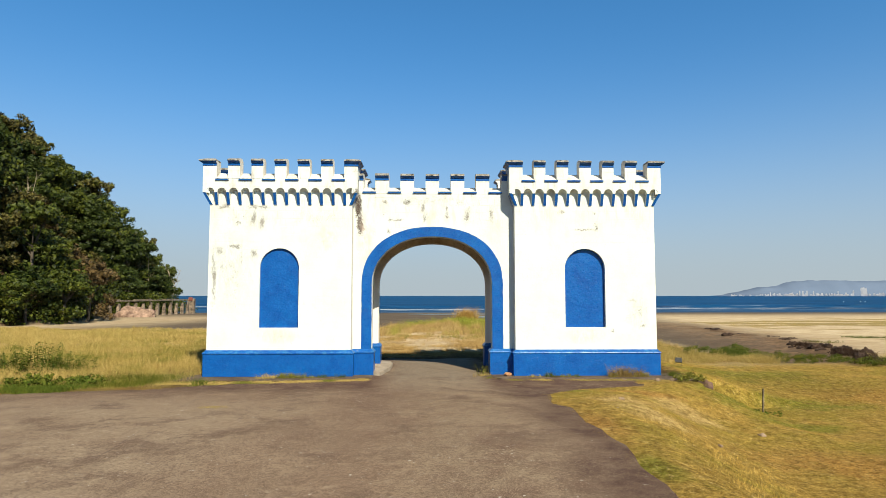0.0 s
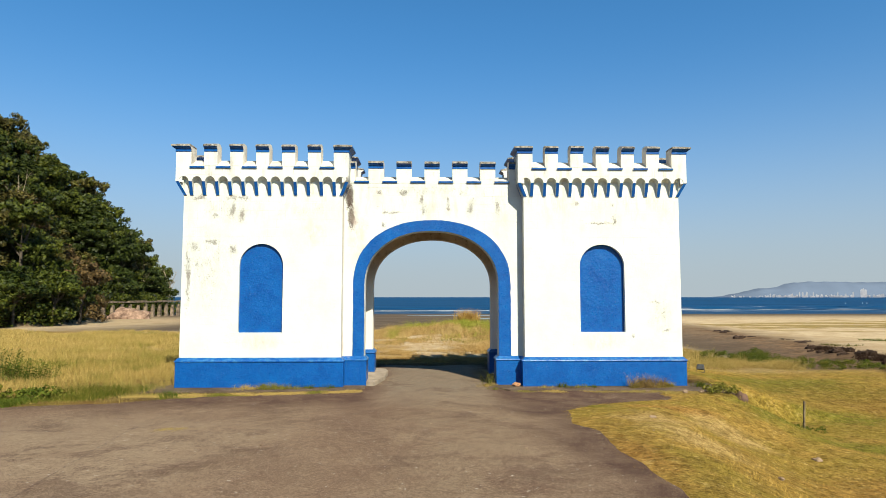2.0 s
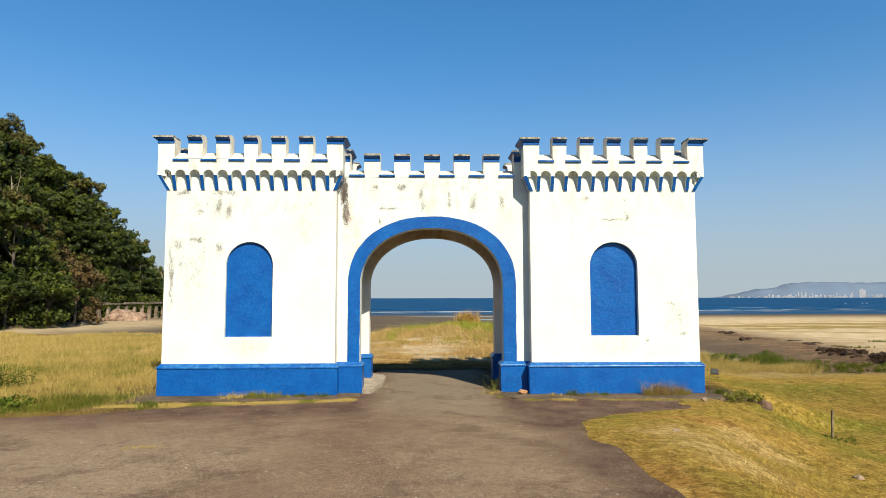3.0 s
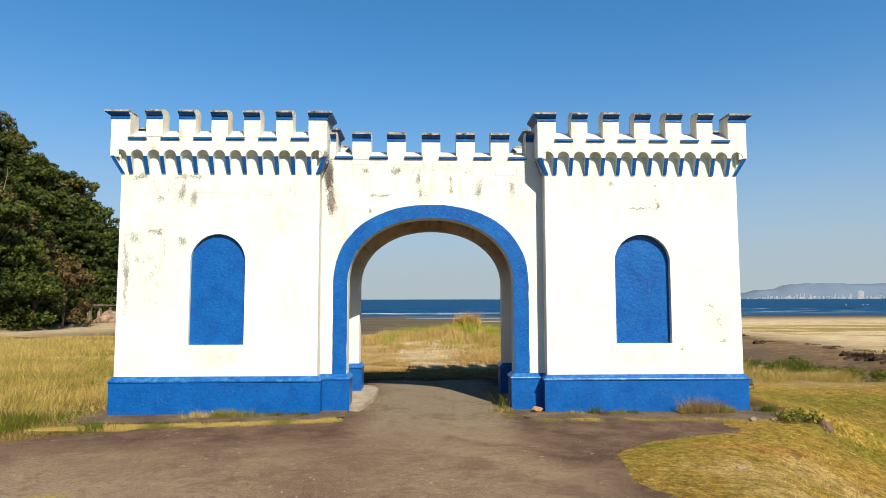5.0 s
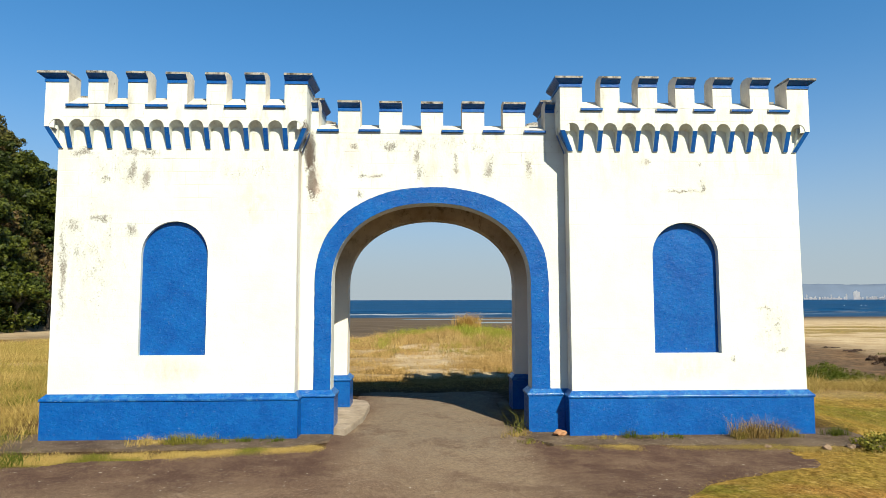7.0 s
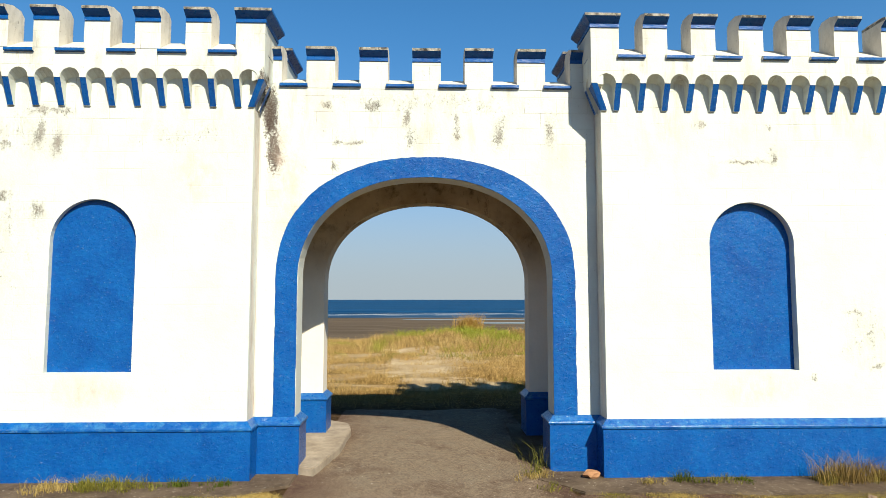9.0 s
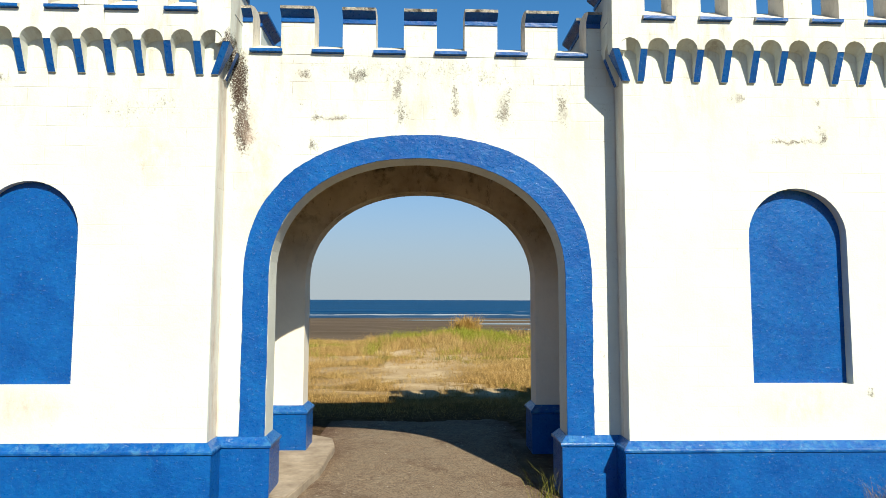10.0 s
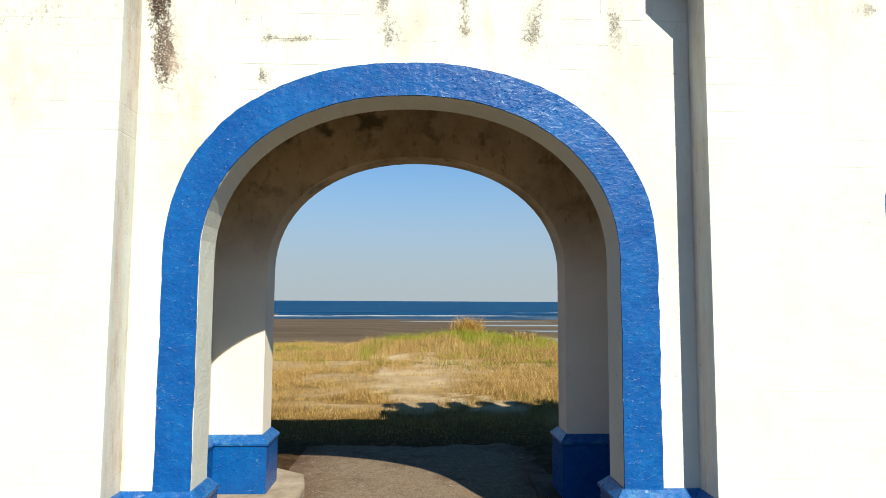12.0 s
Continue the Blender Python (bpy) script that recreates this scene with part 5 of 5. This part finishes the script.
lush = value_noise(fx * 1.9 + 4, fy * 3.1, 50) > 0.66
for name, sel, mat, lab in (("fringe_grass", ~lush, DRY, "dry grass fringe along the concrete apron"), ("fringe_weeds", lush, GREEN, "olive weeds along the concrete apron")):
    gx_, gy_ = fx[sel], fy[sel]
    me = blade_mesh(name, gx_, gy_, lie(gx_, gy_) + 0.01, 0.007 + 0.028 * value_noise(gx_ * 4.3, gy_ * 4.3, 49) ** 2, 0.007, 2.2, 12, mat, 0.07)
    tagged(new(name, me), lab, "grass", kind="stuff")


def leaf_clump(bm_verts, bm_faces, cx, cy, cz, rad, n, size, r, flat=0.75):
    """Adds n small leaf sprays round a centre to vertex and face lists."""
    for _ in range(n):
        d = r.normal(0, 1, 3)
        d /= np.linalg.norm(d) + 1e-9
        p = np.array((cx, cy, cz)) + d * rad * (0.55 + 0.45 * r.rand()) * np.array((1, 1, flat))
        u = np.cross(d, r.normal(0, 1, 3))
        u /= np.linalg.norm(u) + 1e-9
        v = np.cross(d, u) + 0.5 * d * r.normal()
        s = size * r.uniform(0.6, 1.4)
        k = len(bm_verts)
        bm_verts += [tuple(p - u * s * 0.7), tuple(p + u * s * 0.5 - v * s * 0.5), tuple(p + u * s * 0.5 + v * s * 0.6 + d * s * 0.2)]
        bm_faces.append((k, k + 1, k + 2))


def limb(bm, a, b, r0, r1, sides=6):
    a, b = Vector(a), Vector(b)
    q = (b - a).to_track_quat('Z', 'Y').to_matrix()
    ra = [bm.verts.new(a + q @ Vector((math.cos(t) * r0, math.sin(t) * r0, 0))) for t in [2 * math.pi * i / sides for i in range(sides)]]
    rb = [bm.verts.new(b + q @ Vector((math.cos(t) * r1, math.sin(t) * r1, 0))) for t in [2 * math.pi * i / sides for i in range(sides)]]
    for i in range(sides):
        bm.faces.new((ra[i], ra[(i + 1) % sides], rb[(i + 1) % sides], rb[i]))


def tree_meshes(seed, height, radius, clumps, leaves, size):
    """Trunk and crown meshes of one kind of broadleaf tree."""
    r = np.random.RandomState(seed)
    bm = bmesh.new()
    top = Vector((r.normal(0, 0.3), r.normal(0, 0.3), height * 0.55))
    limb(bm, (0, 0, -1.0), top, 0.22, 0.13, 7)
    verts, faces = [], []
    lobes = []
    for i in range(6):
        a = 2 * math.pi * i / 6 + r.uniform(-.4, .4)
        e = Vector((math.cos(a) * radius * r.uniform(.4, .75), math.sin(a) * radius * r.uniform(.4, .75), height * r.uniform(.55, .88)))
        limb(bm, top * r.uniform(0.7, 1.0), e, 0.09, 0.03, 5)
        lobes.append(e)
    lobes.append(Vector((0, 0, height * 0.9)))
    for i in range(clumps):
        c = lobes[i % len(lobes)]
        o = r.normal(0, 1, 3)
        o /= np.linalg.norm(o)
        o = o * radius * 0.52 * r.rand() ** 0.4
        leaf_clump(verts, faces, c.x + o[0], c.y + o[1], c.z + o[2] * 0.62, radius * r.uniform(0.13, 0.24), leaves, size, r)
    for i in range(clumps // 4):
        a, q = r.uniform(0, 2 * np.pi), radius * r.uniform(.35, .95)
        leaf_clump(verts, faces, math.cos(a) * q, math.sin(a) * q, height * r.uniform(.12, .5), radius * 0.2, leaves, size, r)
    me = bpy.data.meshes.new("crown")
    me.from_pydata(verts, [], faces)
    me.materials.append(LEAF)
    return mesh_of("trunk", bm, BARK, smooth=True), me


kinds = []
for seed, hh, rr, cl, lv, sz in ((1, 8.5, 3.4, 92, 44, 0.24), (2, 7.0, 3.0, 84, 44, 0.22), (3, 9.5, 3.2, 92, 44, 0.25), (4, 6.0, 3.3, 80, 44, 0.21)):
    trunk_me, crown_me = tree_meshes(seed, hh, rr, cl, lv, sz)
    t_ = new("tree")
    part("trunk", trunk_me, None, t_)
    part("crown", crown_me, None, t_)
    tagged(t_, "dense dark-green broadleaf tree on the wooded hillside", "tree", group="trees on the hillside")
    kinds.append(t_)
r = random.Random(5)
spots = []
y = 34.0
while y < 150:
    foot = float(np.interp(y, FOOT_Y, FOOT_X))
    s = -1.0
    while s < 74:
        keep = 1.0 if s < 34 else 0.65
        if r.random() < keep:
            spots.append((foot - s - r.uniform(-1.3, 1.3), y + r.uniform(-1.7, 1.7), s))
        s += r.uniform(3.6, 5.2) * (1 + s / 90)
    y += 4.4
for x, y, s in spots:
    if math.hypot(x, y + 18) < 50 or x / (y + 18) < -0.80:
        continue
    k_ = kinds[r.choice((1, 3, 3)) if s < 3 and y < 80 else r.choice((0, 0, 1, 2))]
    m = pose(x, y, lie_at(x, y) - 0.2, r.uniform(-5, 5), r.uniform(-5, 5), r.uniform(0, 360))
    sc = r.uniform(0.75, 1.15) * (1.3 if s > 12 else 1.0) * (1.3 if y > 100 and 0 < s < 8 else (0.9 if y > 90 and s > 8 else 1.0))
    m = m @ Matrix.Diagonal((sc, sc, sc * r.uniform(0.85, 1.15), 1))
    if k_.location.length == 0:
        k_.matrix_basis = m
    else:
        c = copy_thing(k_, m)
        c.matrix_basis = m


# undergrowth along the foot of the hill
r_ = np.random.RandomState(71)
verts, faces = [], []
for _ in range(900):
    y = r_.uniform(38, 122)
    foot = float(np.interp(y, FOOT_Y, FOOT_X))
    x, up = foot + r_.uniform(-3.0, 1.0), r_.uniform(0.1, 1.9)
    if y > 76:
        x, up = r_.uniform(foot, -50.4), r_.uniform(0.1, 3.9 if y < 112 else 2.6)
    leaf_clump(verts, faces, x, y, lie_at(x, y) + up, 0.85, 26, 0.2, r_)
me = bpy.data.meshes.new("undergrowth")
me.from_pydata(verts, [], faces)
me.materials.append(LEAF)
tagged(new("undergrowth", me), "dark leafy undergrowth at the foot of the wood", "bushes", kind="stuff")


def bare_tree(x, y, h, seed):
    rr = random.Random(seed)
    bm = bmesh.new()
    z = lie_at(x, y)
    base = Vector((x, y, z))
    top = base + Vector((rr.uniform(-1, 1), -0.5, h * 0.55))
    limb(bm, base, top, 0.14, 0.09)
    for _ in range(9):
        a = base.lerp(top, rr.uniform(0.6, 1))
        e = a + Vector((rr.uniform(-2.4, 2.4), rr.uniform(-1.5, 0.3), rr.uniform(0.5, h * 0.45)))
        limb(bm, a, e, 0.06, 0.02, 4)
        for _ in range(3):
            f = a.lerp(e, rr.uniform(.4, .9))
            limb(bm, f, f + Vector((rr.uniform(-1, 1), rr.uniform(-.6, .2), rr.uniform(0.2, 1.2))), 0.03, 0.01, 4)
    tagged(new("bare_tree", mesh_of("bare_tree", bm, PALE_BARK)), "pale leafless tree among the green canopy", "tree")


bare_tree(-49, 62, 13, 3)
bare_tree(-54, 108, 12, 4)
bare_tree(-53.5, 117, 11, 5)


def shrub(name, x, y, h, rad, n, leaves, size, mat, label, seed):
    r_ = np.random.RandomState(seed)
    verts, faces = [], []
    z = lie_at(x, y)
    for _ in range(n):
        a, q = r_.uniform(0, 2 * np.pi), rad * r_.rand() ** 0.6
        leaf_clump(verts, faces, x + math.cos(a) * q, y + math.sin(a) * q * 0.7, z + h * r_.uniform(0.2, 1.0) * (1 - 0.4 * q / rad), 0.16 * h + 0.05, leaves, size, r_)
    me = bpy.data.meshes.new(name)
    me.from_pydata(verts, [], faces)
    me.materials.append(mat)
    tagged(new(name, me), label, "shrub")


def leggy_weed(bm, x, y, h, stems, spread, seed):
    """A tall weed: leaning stems set with pairs of narrow drooping leaves."""
    r_ = random.Random(seed)
    for _ in range(stems):
        foot = Vector((x + r_.gauss(0, spread), y + r_.gauss(0, spread * 0.7), 0))
        foot.z = lie_at(foot.x, foot.y) - 0.03
        lean = Vector((r_.uniform(-0.35, 0.35), r_.uniform(-0.3, 0.3), 1)).normalized()
        tall_ = h * r_.uniform(0.55, 1.1)
        limb(bm, foot, foot + lean * tall_, 0.008, 0.003, 4)
        for i in range(int(tall_ / 0.035)):
            at = foot + lean * (0.25 * tall_ + 0.035 * i * 0.75)
            a_ = i * 2.4 + r_.uniform(-0.5, 0.5)
            size = r_.uniform(0.09, 0.16) * (1.1 - 0.4 * i * 0.035 / tall_)
            out = Vector((math.cos(a_), math.sin(a_), r_.uniform(-0.1, 0.5))).normalized()
            side = out.cross(Vector((0, 0, 1))).normalized() * size * 0.17
            mid, tip = at + out * size * 0.5 + Vector((0, 0, 0.01)), at + out * size - Vector((0, 0, size * r_.uniform(0.1, 0.4)))
            v = [bm.verts.new(p) for p in (at, mid - side, tip, mid + side)]
            bm.faces.new(v)


thicket = bmesh.new()
for i, (x, y, h, n, sp) in enumerate(((-12.1, 1.5, 0.62, 16, 0.30), (-11.5, 1.2, 0.72, 18, 0.30), (-11.0, 1.5, 0.85, 16, 0.24), (-10.5, 1.3, 0.7, 14, 0.24), (-9.9, 1.4, 0.62, 12, 0.20), (-11.2, 0.7, 0.5, 14, 0.3), (-10.2, 0.9, 0.5, 12, 0.3), (-12.9, 1.6, 0.7, 14, 0.3))):
    leggy_weed(thicket, x, y, h, n, sp, 90 + i)
tagged(new("tall_weeds", mesh_of("tall_weeds", thicket, WEED)), "leggy dark-green weeds above the dry grass", "weed", kind="stuff")
shrub("shrub", -9.25, -1.9, 0.32, 0.7, 60, 24, 0.045, WEED, "low green bush at the edge of the field", 2)
shrub("shrub", -8.2, -1.5, 0.26, 0.6, 44, 24, 0.04, WEED, "low green bush at the edge of the field", 3)
for i, (x, y, h, rad) in enumerate(((12.2, 11.4, 0.6, 1.2), (13.6, 10.6, 0.7, 1.1), (14.8, 9.6, 0.7, 1.3), (15.8, 8.4, 0.6, 1.2), (10.6, 12.6, 0.5, 0.9), (17.4, 7.0, 0.45, 1.2), (13.9, 11.6, 0.9, 0.7))):
    shrub("shrub", x, y, h * 0.75, rad, 80, 40, 0.030, WEED, "green scrub along the creek bank", 10 + i)
shrub("shrub", 6.42, -1.05, 0.22, 0.40, 44, 24, 0.028, GREEN, "small green weed beside the stones", 30)
shrub("shrub", 8.24, -1.10, 0.1, 0.55, 20, 12, 0.035, WEED, "flat green weed round the stake", 31)


# ------------------------------------------------------------------ stones, stake, lamp
def stone(name, x, y, z, sx_, sy_, sz_, mat, label, seed, cat="stone", sub=3, rough=0.16):
    bm = bmesh.new()
    bmesh.ops.create_icosphere(bm, subdivisions=sub, radius=1)
    for v in bm.verts:
        n = noise.noise(v.co * 1.3 + Vector((seed, 0, 0))) * 0.45 + noise.noise(v.co * 3.5 + Vector((0, seed, 0))) * rough + noise.noise(v.co * 8 + Vector((seed, 0, seed))) * rough * 0.5
        v.co = v.co * (1 + n)
        v.co = Vector((v.co.x * sx_, v.co.y * sy_, v.co.z * sz_))
    ob = new(name, mesh_of(name, bm, mat, smooth=False))
    ob.location = (x, y, z)
    return tagged(ob, label, cat)


stone("rock", 6.80, -1.12, -0.14, 0.16, 0.14, 0.16, ROCK, "dark rough rock at the lawn edge", 1)
stone("rock", 6.97, -1.27, -0.36, 0.12, 0.10, 0.11, STONE, "pale broken block at the lawn edge", 2)
stone("rock", 6.27, -4.74, lie_at(6.27, -4.74) + 0.03, 0.075, 0.06, 0.05, STONE, "pale loose stone lying on the turf", 3)
stone("brick_fragment", 1.97, -0.06, 0.06, 0.10, 0.07, 0.05, plain("orange_clay", (0.42, 0.22, 0.11), (0.24, 0.12, 0.06), 9), "broken orange brick at the plinth corner", 4, "brick", 2)
for i, (x, y, s) in enumerate(((3.6, -4.6, 0.06), (4.5, -6.8, 0.04), (5.6, -1.05, 0.07), (6.0, -1.0, 0.06), (4.8, -0.95, 0.05), (3.1, -6.0, 0.03), (-0.1, -5.2, 0.02), (1.1, -7.1, 0.02), (-2.3, -6.8, 0.018), (-3.1, -4.2, 0.02))):
    stone("pebble", x, y, lie_at(x, y) + s * 0.4, s, s * 0.8, s * 0.6, STONE, "small loose stone on the ground", 20 + i, "stone", 2)
stone("boulder", -46.2, 84, -0.9, 3.3, 2.0, 1.3, PALE_ROCK, "broad pinkish boulder in front of the ruined wall", 9)
stone("boulder", -41, 150, -2.0, 6.0, 2.6, 1.6, ROCK, "dark rocks at the water's edge", 10)
stone("boulder", -47, 133, -1.6, 3.0, 2.2, 1.8, ROCK, "dark rocks at the water's edge", 11)

bm = bmesh.new()
box(bm, -0.018, 0.018, -0.018, 0.018, -0.3, 0.50, bevel=0.004)
stake = new("stake", mesh_of("stake", bm, plain("grey_wood", (0.20, 0.15, 0.09), (0.09, 0.065, 0.04), 12)))
stake.matrix_world = pose(8.24, -1.10, lie_at(8.24, -1.10) + 0.14, 1, 2, 10)
tagged(stake, "thin weathered wooden stake standing in the turf", "stake")

flood = tagged(new("floodlight"), "small dark ground floodlight beside the gate", "floodlight")
DARK = plain("dark_metal", (0.04, 0.045, 0.05), (0.02, 0.02, 0.022), 8, 0.5)
GLASS = Mat("lamp_glass", 0.08, spec=0.6).finish((0.30, 0.34, 0.38))
bm = bmesh.new()
box(bm, -0.10, 0.10, -0.035, 0.045, 0.08, 0.24, bevel=0.012)
part("housing", bm, DARK, flood)
bm = bmesh.new()
box(bm, -0.08, 0.08, 0.046, 0.052, 0.10, 0.22)
part("lens", bm, GLASS, flood, "pale glass lens")
bm = bmesh.new()
box(bm, -0.115, -0.103, -0.015, 0.015, -0.03, 0.18), box(bm, 0.103, 0.115, -0.015, 0.015, -0.03, 0.18), box(bm, -0.115, 0.115, -0.015, 0.015, -0.03, -0.015)
part("bracket", bm, DARK, flood)
flood.matrix_world = pose(8.2, 4.1, lie_at(8.2, 4.1) + 0.05, -28, 0, -25)

# ------------------------------------------------------------------ ruined wall by the wood
ruin = tagged(new("ruined_wall"), "ruined concrete wall on piers beside the wood", "ruin")
for i in range(13):
    y = 79 + 2.9 * i
    bm = bmesh.new()
    h = 2.25 + 0.12 * math.sin(i * 2.3)
    z = lie_at(-48.6, y)
    loft_rect(bm, -49.35, -48.95, y - 0.25, y + 0.25, ((0.12, z - 0.6), (0.06, z + 0.5), (0.0, z + h)))
    part("pier", bm, RUIN, ruin)
bm = bmesh.new()
for i in range(12):
    y = 79 + 2.9 * i
    box(bm, -49.6, -48.9, y, y + 2.9 if i < 11 else y + 2, 1.15, 1.42 + 0.08 * math.sin(i * 1.7))
part("beam", bm, RUIN, ruin, "broken concrete beam")
bm = bmesh.new()
box(bm, -49.8, -48.5, 115.3, 116.4, -2.0, 1.5, bevel=0.08)
part("end_pillar", bm, RUIN, ruin)
bm = bmesh.new()
box(bm, -49.5, -48.7, 115.1, 115.28, 1.1, 1.8)
part("sign_board", bm, plain("red_paint", (0.20, 0.06, 0.04), (0.14, 0.045, 0.035), 3), ruin, "small red board")

# ------------------------------------------------------------------ far shore
HAZE = plain("hazy_hills", (0.108, 0.143, 0.205), (0.100, 0.134, 0.192), 0.004, 1.0, 0.0, 0.1)
xs = np.linspace(1780, 4300, 140)
ridge = np.interp(xs, (1780, 1864, 1950, 2065, 2186, 2225, 2258, 2394, 2580, 2768, 3200, 3700, 4300), (3, 12, 28, 52, 64, 74, 88, 98, 101, 94, 112, 90, 40))
ridge = ridge + 4 * (value_noise(xs * 0.012, xs * 0, 50) - 0.5) + 4 * (value_noise(xs * 0.035, xs * 0, 51) - 0.5)
fac = np.linspace(0, 1, 8)
MX = np.repeat(xs[:, None], 8, 1)
MY = 3740 + fac[None, :] * 160 + 30 * value_noise(MX * 0.01, fac[None, :] * 5 + MX * 0, 52)
MZ = -3 + ridge[:, None] * np.sin(fac[None, :] * math.pi / 2)
tagged(new("backdrop", sheet("backdrop", MX, MY, MZ, HAZE)), "hazy blue mountains beyond the bay", "mountains", kind="structure")

PALE = plain("pale_render", (0.47, 0.475, 0.50), (0.36, 0.37, 0.40), 0.05, 0.9, 0.1)
r = random.Random(12)
blocks = []
for w, d, h in ((16, 14, 30), (22, 14, 22), (13, 13, 42), (28, 16, 16)):
    bm = bmesh.new()
    box(bm, -w / 2, w / 2, -d / 2, d / 2, -4, h)
    box(bm, -w / 5, w / 5, -d / 4, d / 4, h, h + 4)
    for f in range(1, int(h // 3)):
        box(bm, -w / 2 - 0.4, w / 2 + 0.4, -d / 2 - 0.4, -d / 2, 3 * f, 3 * f + 0.8)
    blocks.append(mesh_of("tower_block", bm, PALE))
xb = 1740.0
while xb < 2720:
    if not (1800 < xb < 1900 and r.random() < 0.5) and not 2455 < xb < 2535:
        b = new("tower_block", blocks[r.choice((0, 1, 2, 3))])
        b.location = (xb, 3570 + r.uniform(-40, 40), SEA_LEVEL + 1)
        q = r.uniform(0.25, 0.70) * (0.4 if xb < 1960 else 1.0)
        b.rotation_euler.z = -math.atan2(xb, 3590)
        b.scale = (r.uniform(0.30, 0.6), 0.8, q)
        tagged(b, "pale apartment block on the far shore", "building", group="skyline across the bay")
    xb += r.uniform(5, 11)
for xq, hq in ((2558, 1.05), (2570, 1.15), (2584, 1.0)):
    b = new("tower_block", blocks[2])
    b.location, b.scale, b.rotation_euler.z = (xq, 3640, SEA_LEVEL + 1), (0.85, 0.8, hq), -math.atan2(xq, 3657)
    tagged(b, "tall pale apartment tower on the far shore", "building", group="skyline across the bay")

# eroded edge of the creek bank
CLOD = plain("dark_peaty_soil", (0.055, 0.032, 0.020), (0.016, 0.010, 0.007), 3.0, 0.95)
# slumped blocks of dark soil, root mats hanging over the scarp
r = random.Random(21)
for x, y, w, h in ((24.8, 37.6, 0.75, 0.30), (24.1, 36.4, 0.4, 0.2), (21.4, 28.6, 0.40, 0.34), (22.2, 29.0, 0.30, 0.18), (23.0, 29.3, 0.45, 0.18), (23.4, 25.6, 0.45, 0.16), (23.1, 23.5, 0.5, 0.20), (22.4, 22.4, 0.35, 0.16),
                   (20.2, 17.6, 0.40, 0.40), (19.6, 16.4, 0.34, 0.26), (20.6, 16.6, 0.45, 0.46), (19.9, 15.4, 0.48, 0.40), (20.9, 15.2, 0.40, 0.42), (19.5, 14.3, 0.36, 0.28), (20.2, 13.6, 0.50, 0.46), (19.5, 12.9, 0.44, 0.36),
                   (19.9, 12.2, 0.40, 0.44), (19.1, 11.6, 0.42, 0.40), (18.7, 10.8, 0.40, 0.42), (18.9, 10.0, 0.44, 0.50), (18.2, 9.3, 0.40, 0.46), (17.8, 8.6, 0.42, 0.52), (17.4, 7.9, 0.34, 0.40)):
    for i in range(4):
        bx_, by_, q = x + r.uniform(-0.6, 0.6) * w * 1.4, y + r.uniform(-0.5, 0.5), r.uniform(0.35, 0.85)
        c = stone("soil_clod", bx_, by_, lie_at(bx_, by_) + 0.02, w * q * 0.7, w * q * 0.55, h * q * 0.6, CLOD, "dark eroded clod of soil and roots on the creek bank", r.uniform(0, 90), "soil", 3, 0.5)
        tagged(c, group="clods along the creek bank")
r = np.random.RandomState(61)
ry_ = r.uniform(7.6, 17.5, 420)
rx_ = np.interp(ry_, (7.6, 9, 11, 13, 15, 17.5), (17.3, 18.0, 18.8, 19.7, 20.2, 20.2)) + r.normal(0.0, 0.35, 420)
m = value_noise(rx_ * 0.9, ry_ * 0.9, 62) > 0.45
ROOTS = blades("dead_roots", ((0.018, 0.010, 0.007), (0.050, 0.030, 0.018), (0.014, 0.009, 0.006), (0.040, 0.024, 0.014)))
tagged(new("root_mat", blade_mesh("root_mat", rx_[m], ry_[m], ground_z(rx_[m], ry_[m]), 0.06 + 0.30 * value_noise(rx_[m] * 2.3, ry_[m] * 2.3, 63), 0.035, 1.3, 9, ROOTS, 0.14)), "dark ragged roots along the eroded bank", "roots", kind="stuff")

# tidal pools on the flats
POOL = Mat("tidal_pool", 0.06, spec=0.5).finish((0.10, 0.13, 0.15))
for x, y, a, b, sd in ((10.5, 50, 6.5, 4.0, 1), (17, 86, 10, 2.4, 2), (9, 104, 12, 1.6, 3), (19, 70, 8, 1.6, 4)):
    pts = []
    for i in range(40):
        t = 2 * math.pi * i / 40
        q = 1 + 0.35 * noise.noise(Vector((math.cos(t) * 1.4 + sd * 5, math.sin(t) * 1.4, 0)))
        pts.append((x + a * q * math.cos(t), y + b * q * math.sin(t)))
    zmax = lie_at(x, y) + 0.05
    bm = bmesh.new()
    top = [bm.verts.new((p[0], p[1], zmax + 0.05)) for p in pts]
    low = [bm.verts.new((p[0], p[1], zmax - 0.6)) for p in pts]
    bm.faces.new(top)
    for i in range(40):
        bm.faces.new((low[i], low[(i + 1) % 40], top[(i + 1) % 40], top[i]))
    tagged(new("tidal_pool", mesh_of("tidal_pool", bm, POOL)), "shallow tidal pool on the wet sand", "water", kind="structure")

# white floats far out on the water
FLOAT = plain("white_float", (0.6, 0.6, 0.58), (0.5, 0.5, 0.5), 1.0, 0.5)
for x, y in ((232, 330), (243, 332), (247, 334), (262, 336), (270, 334), (283, 340)):
    tagged(stone("buoy", x, y, SEA_LEVEL + 0.4, 0.3, 0.3, 0.28, FLOAT, "white float riding on the sea", x, "buoy", 2), group="floats on the sea")
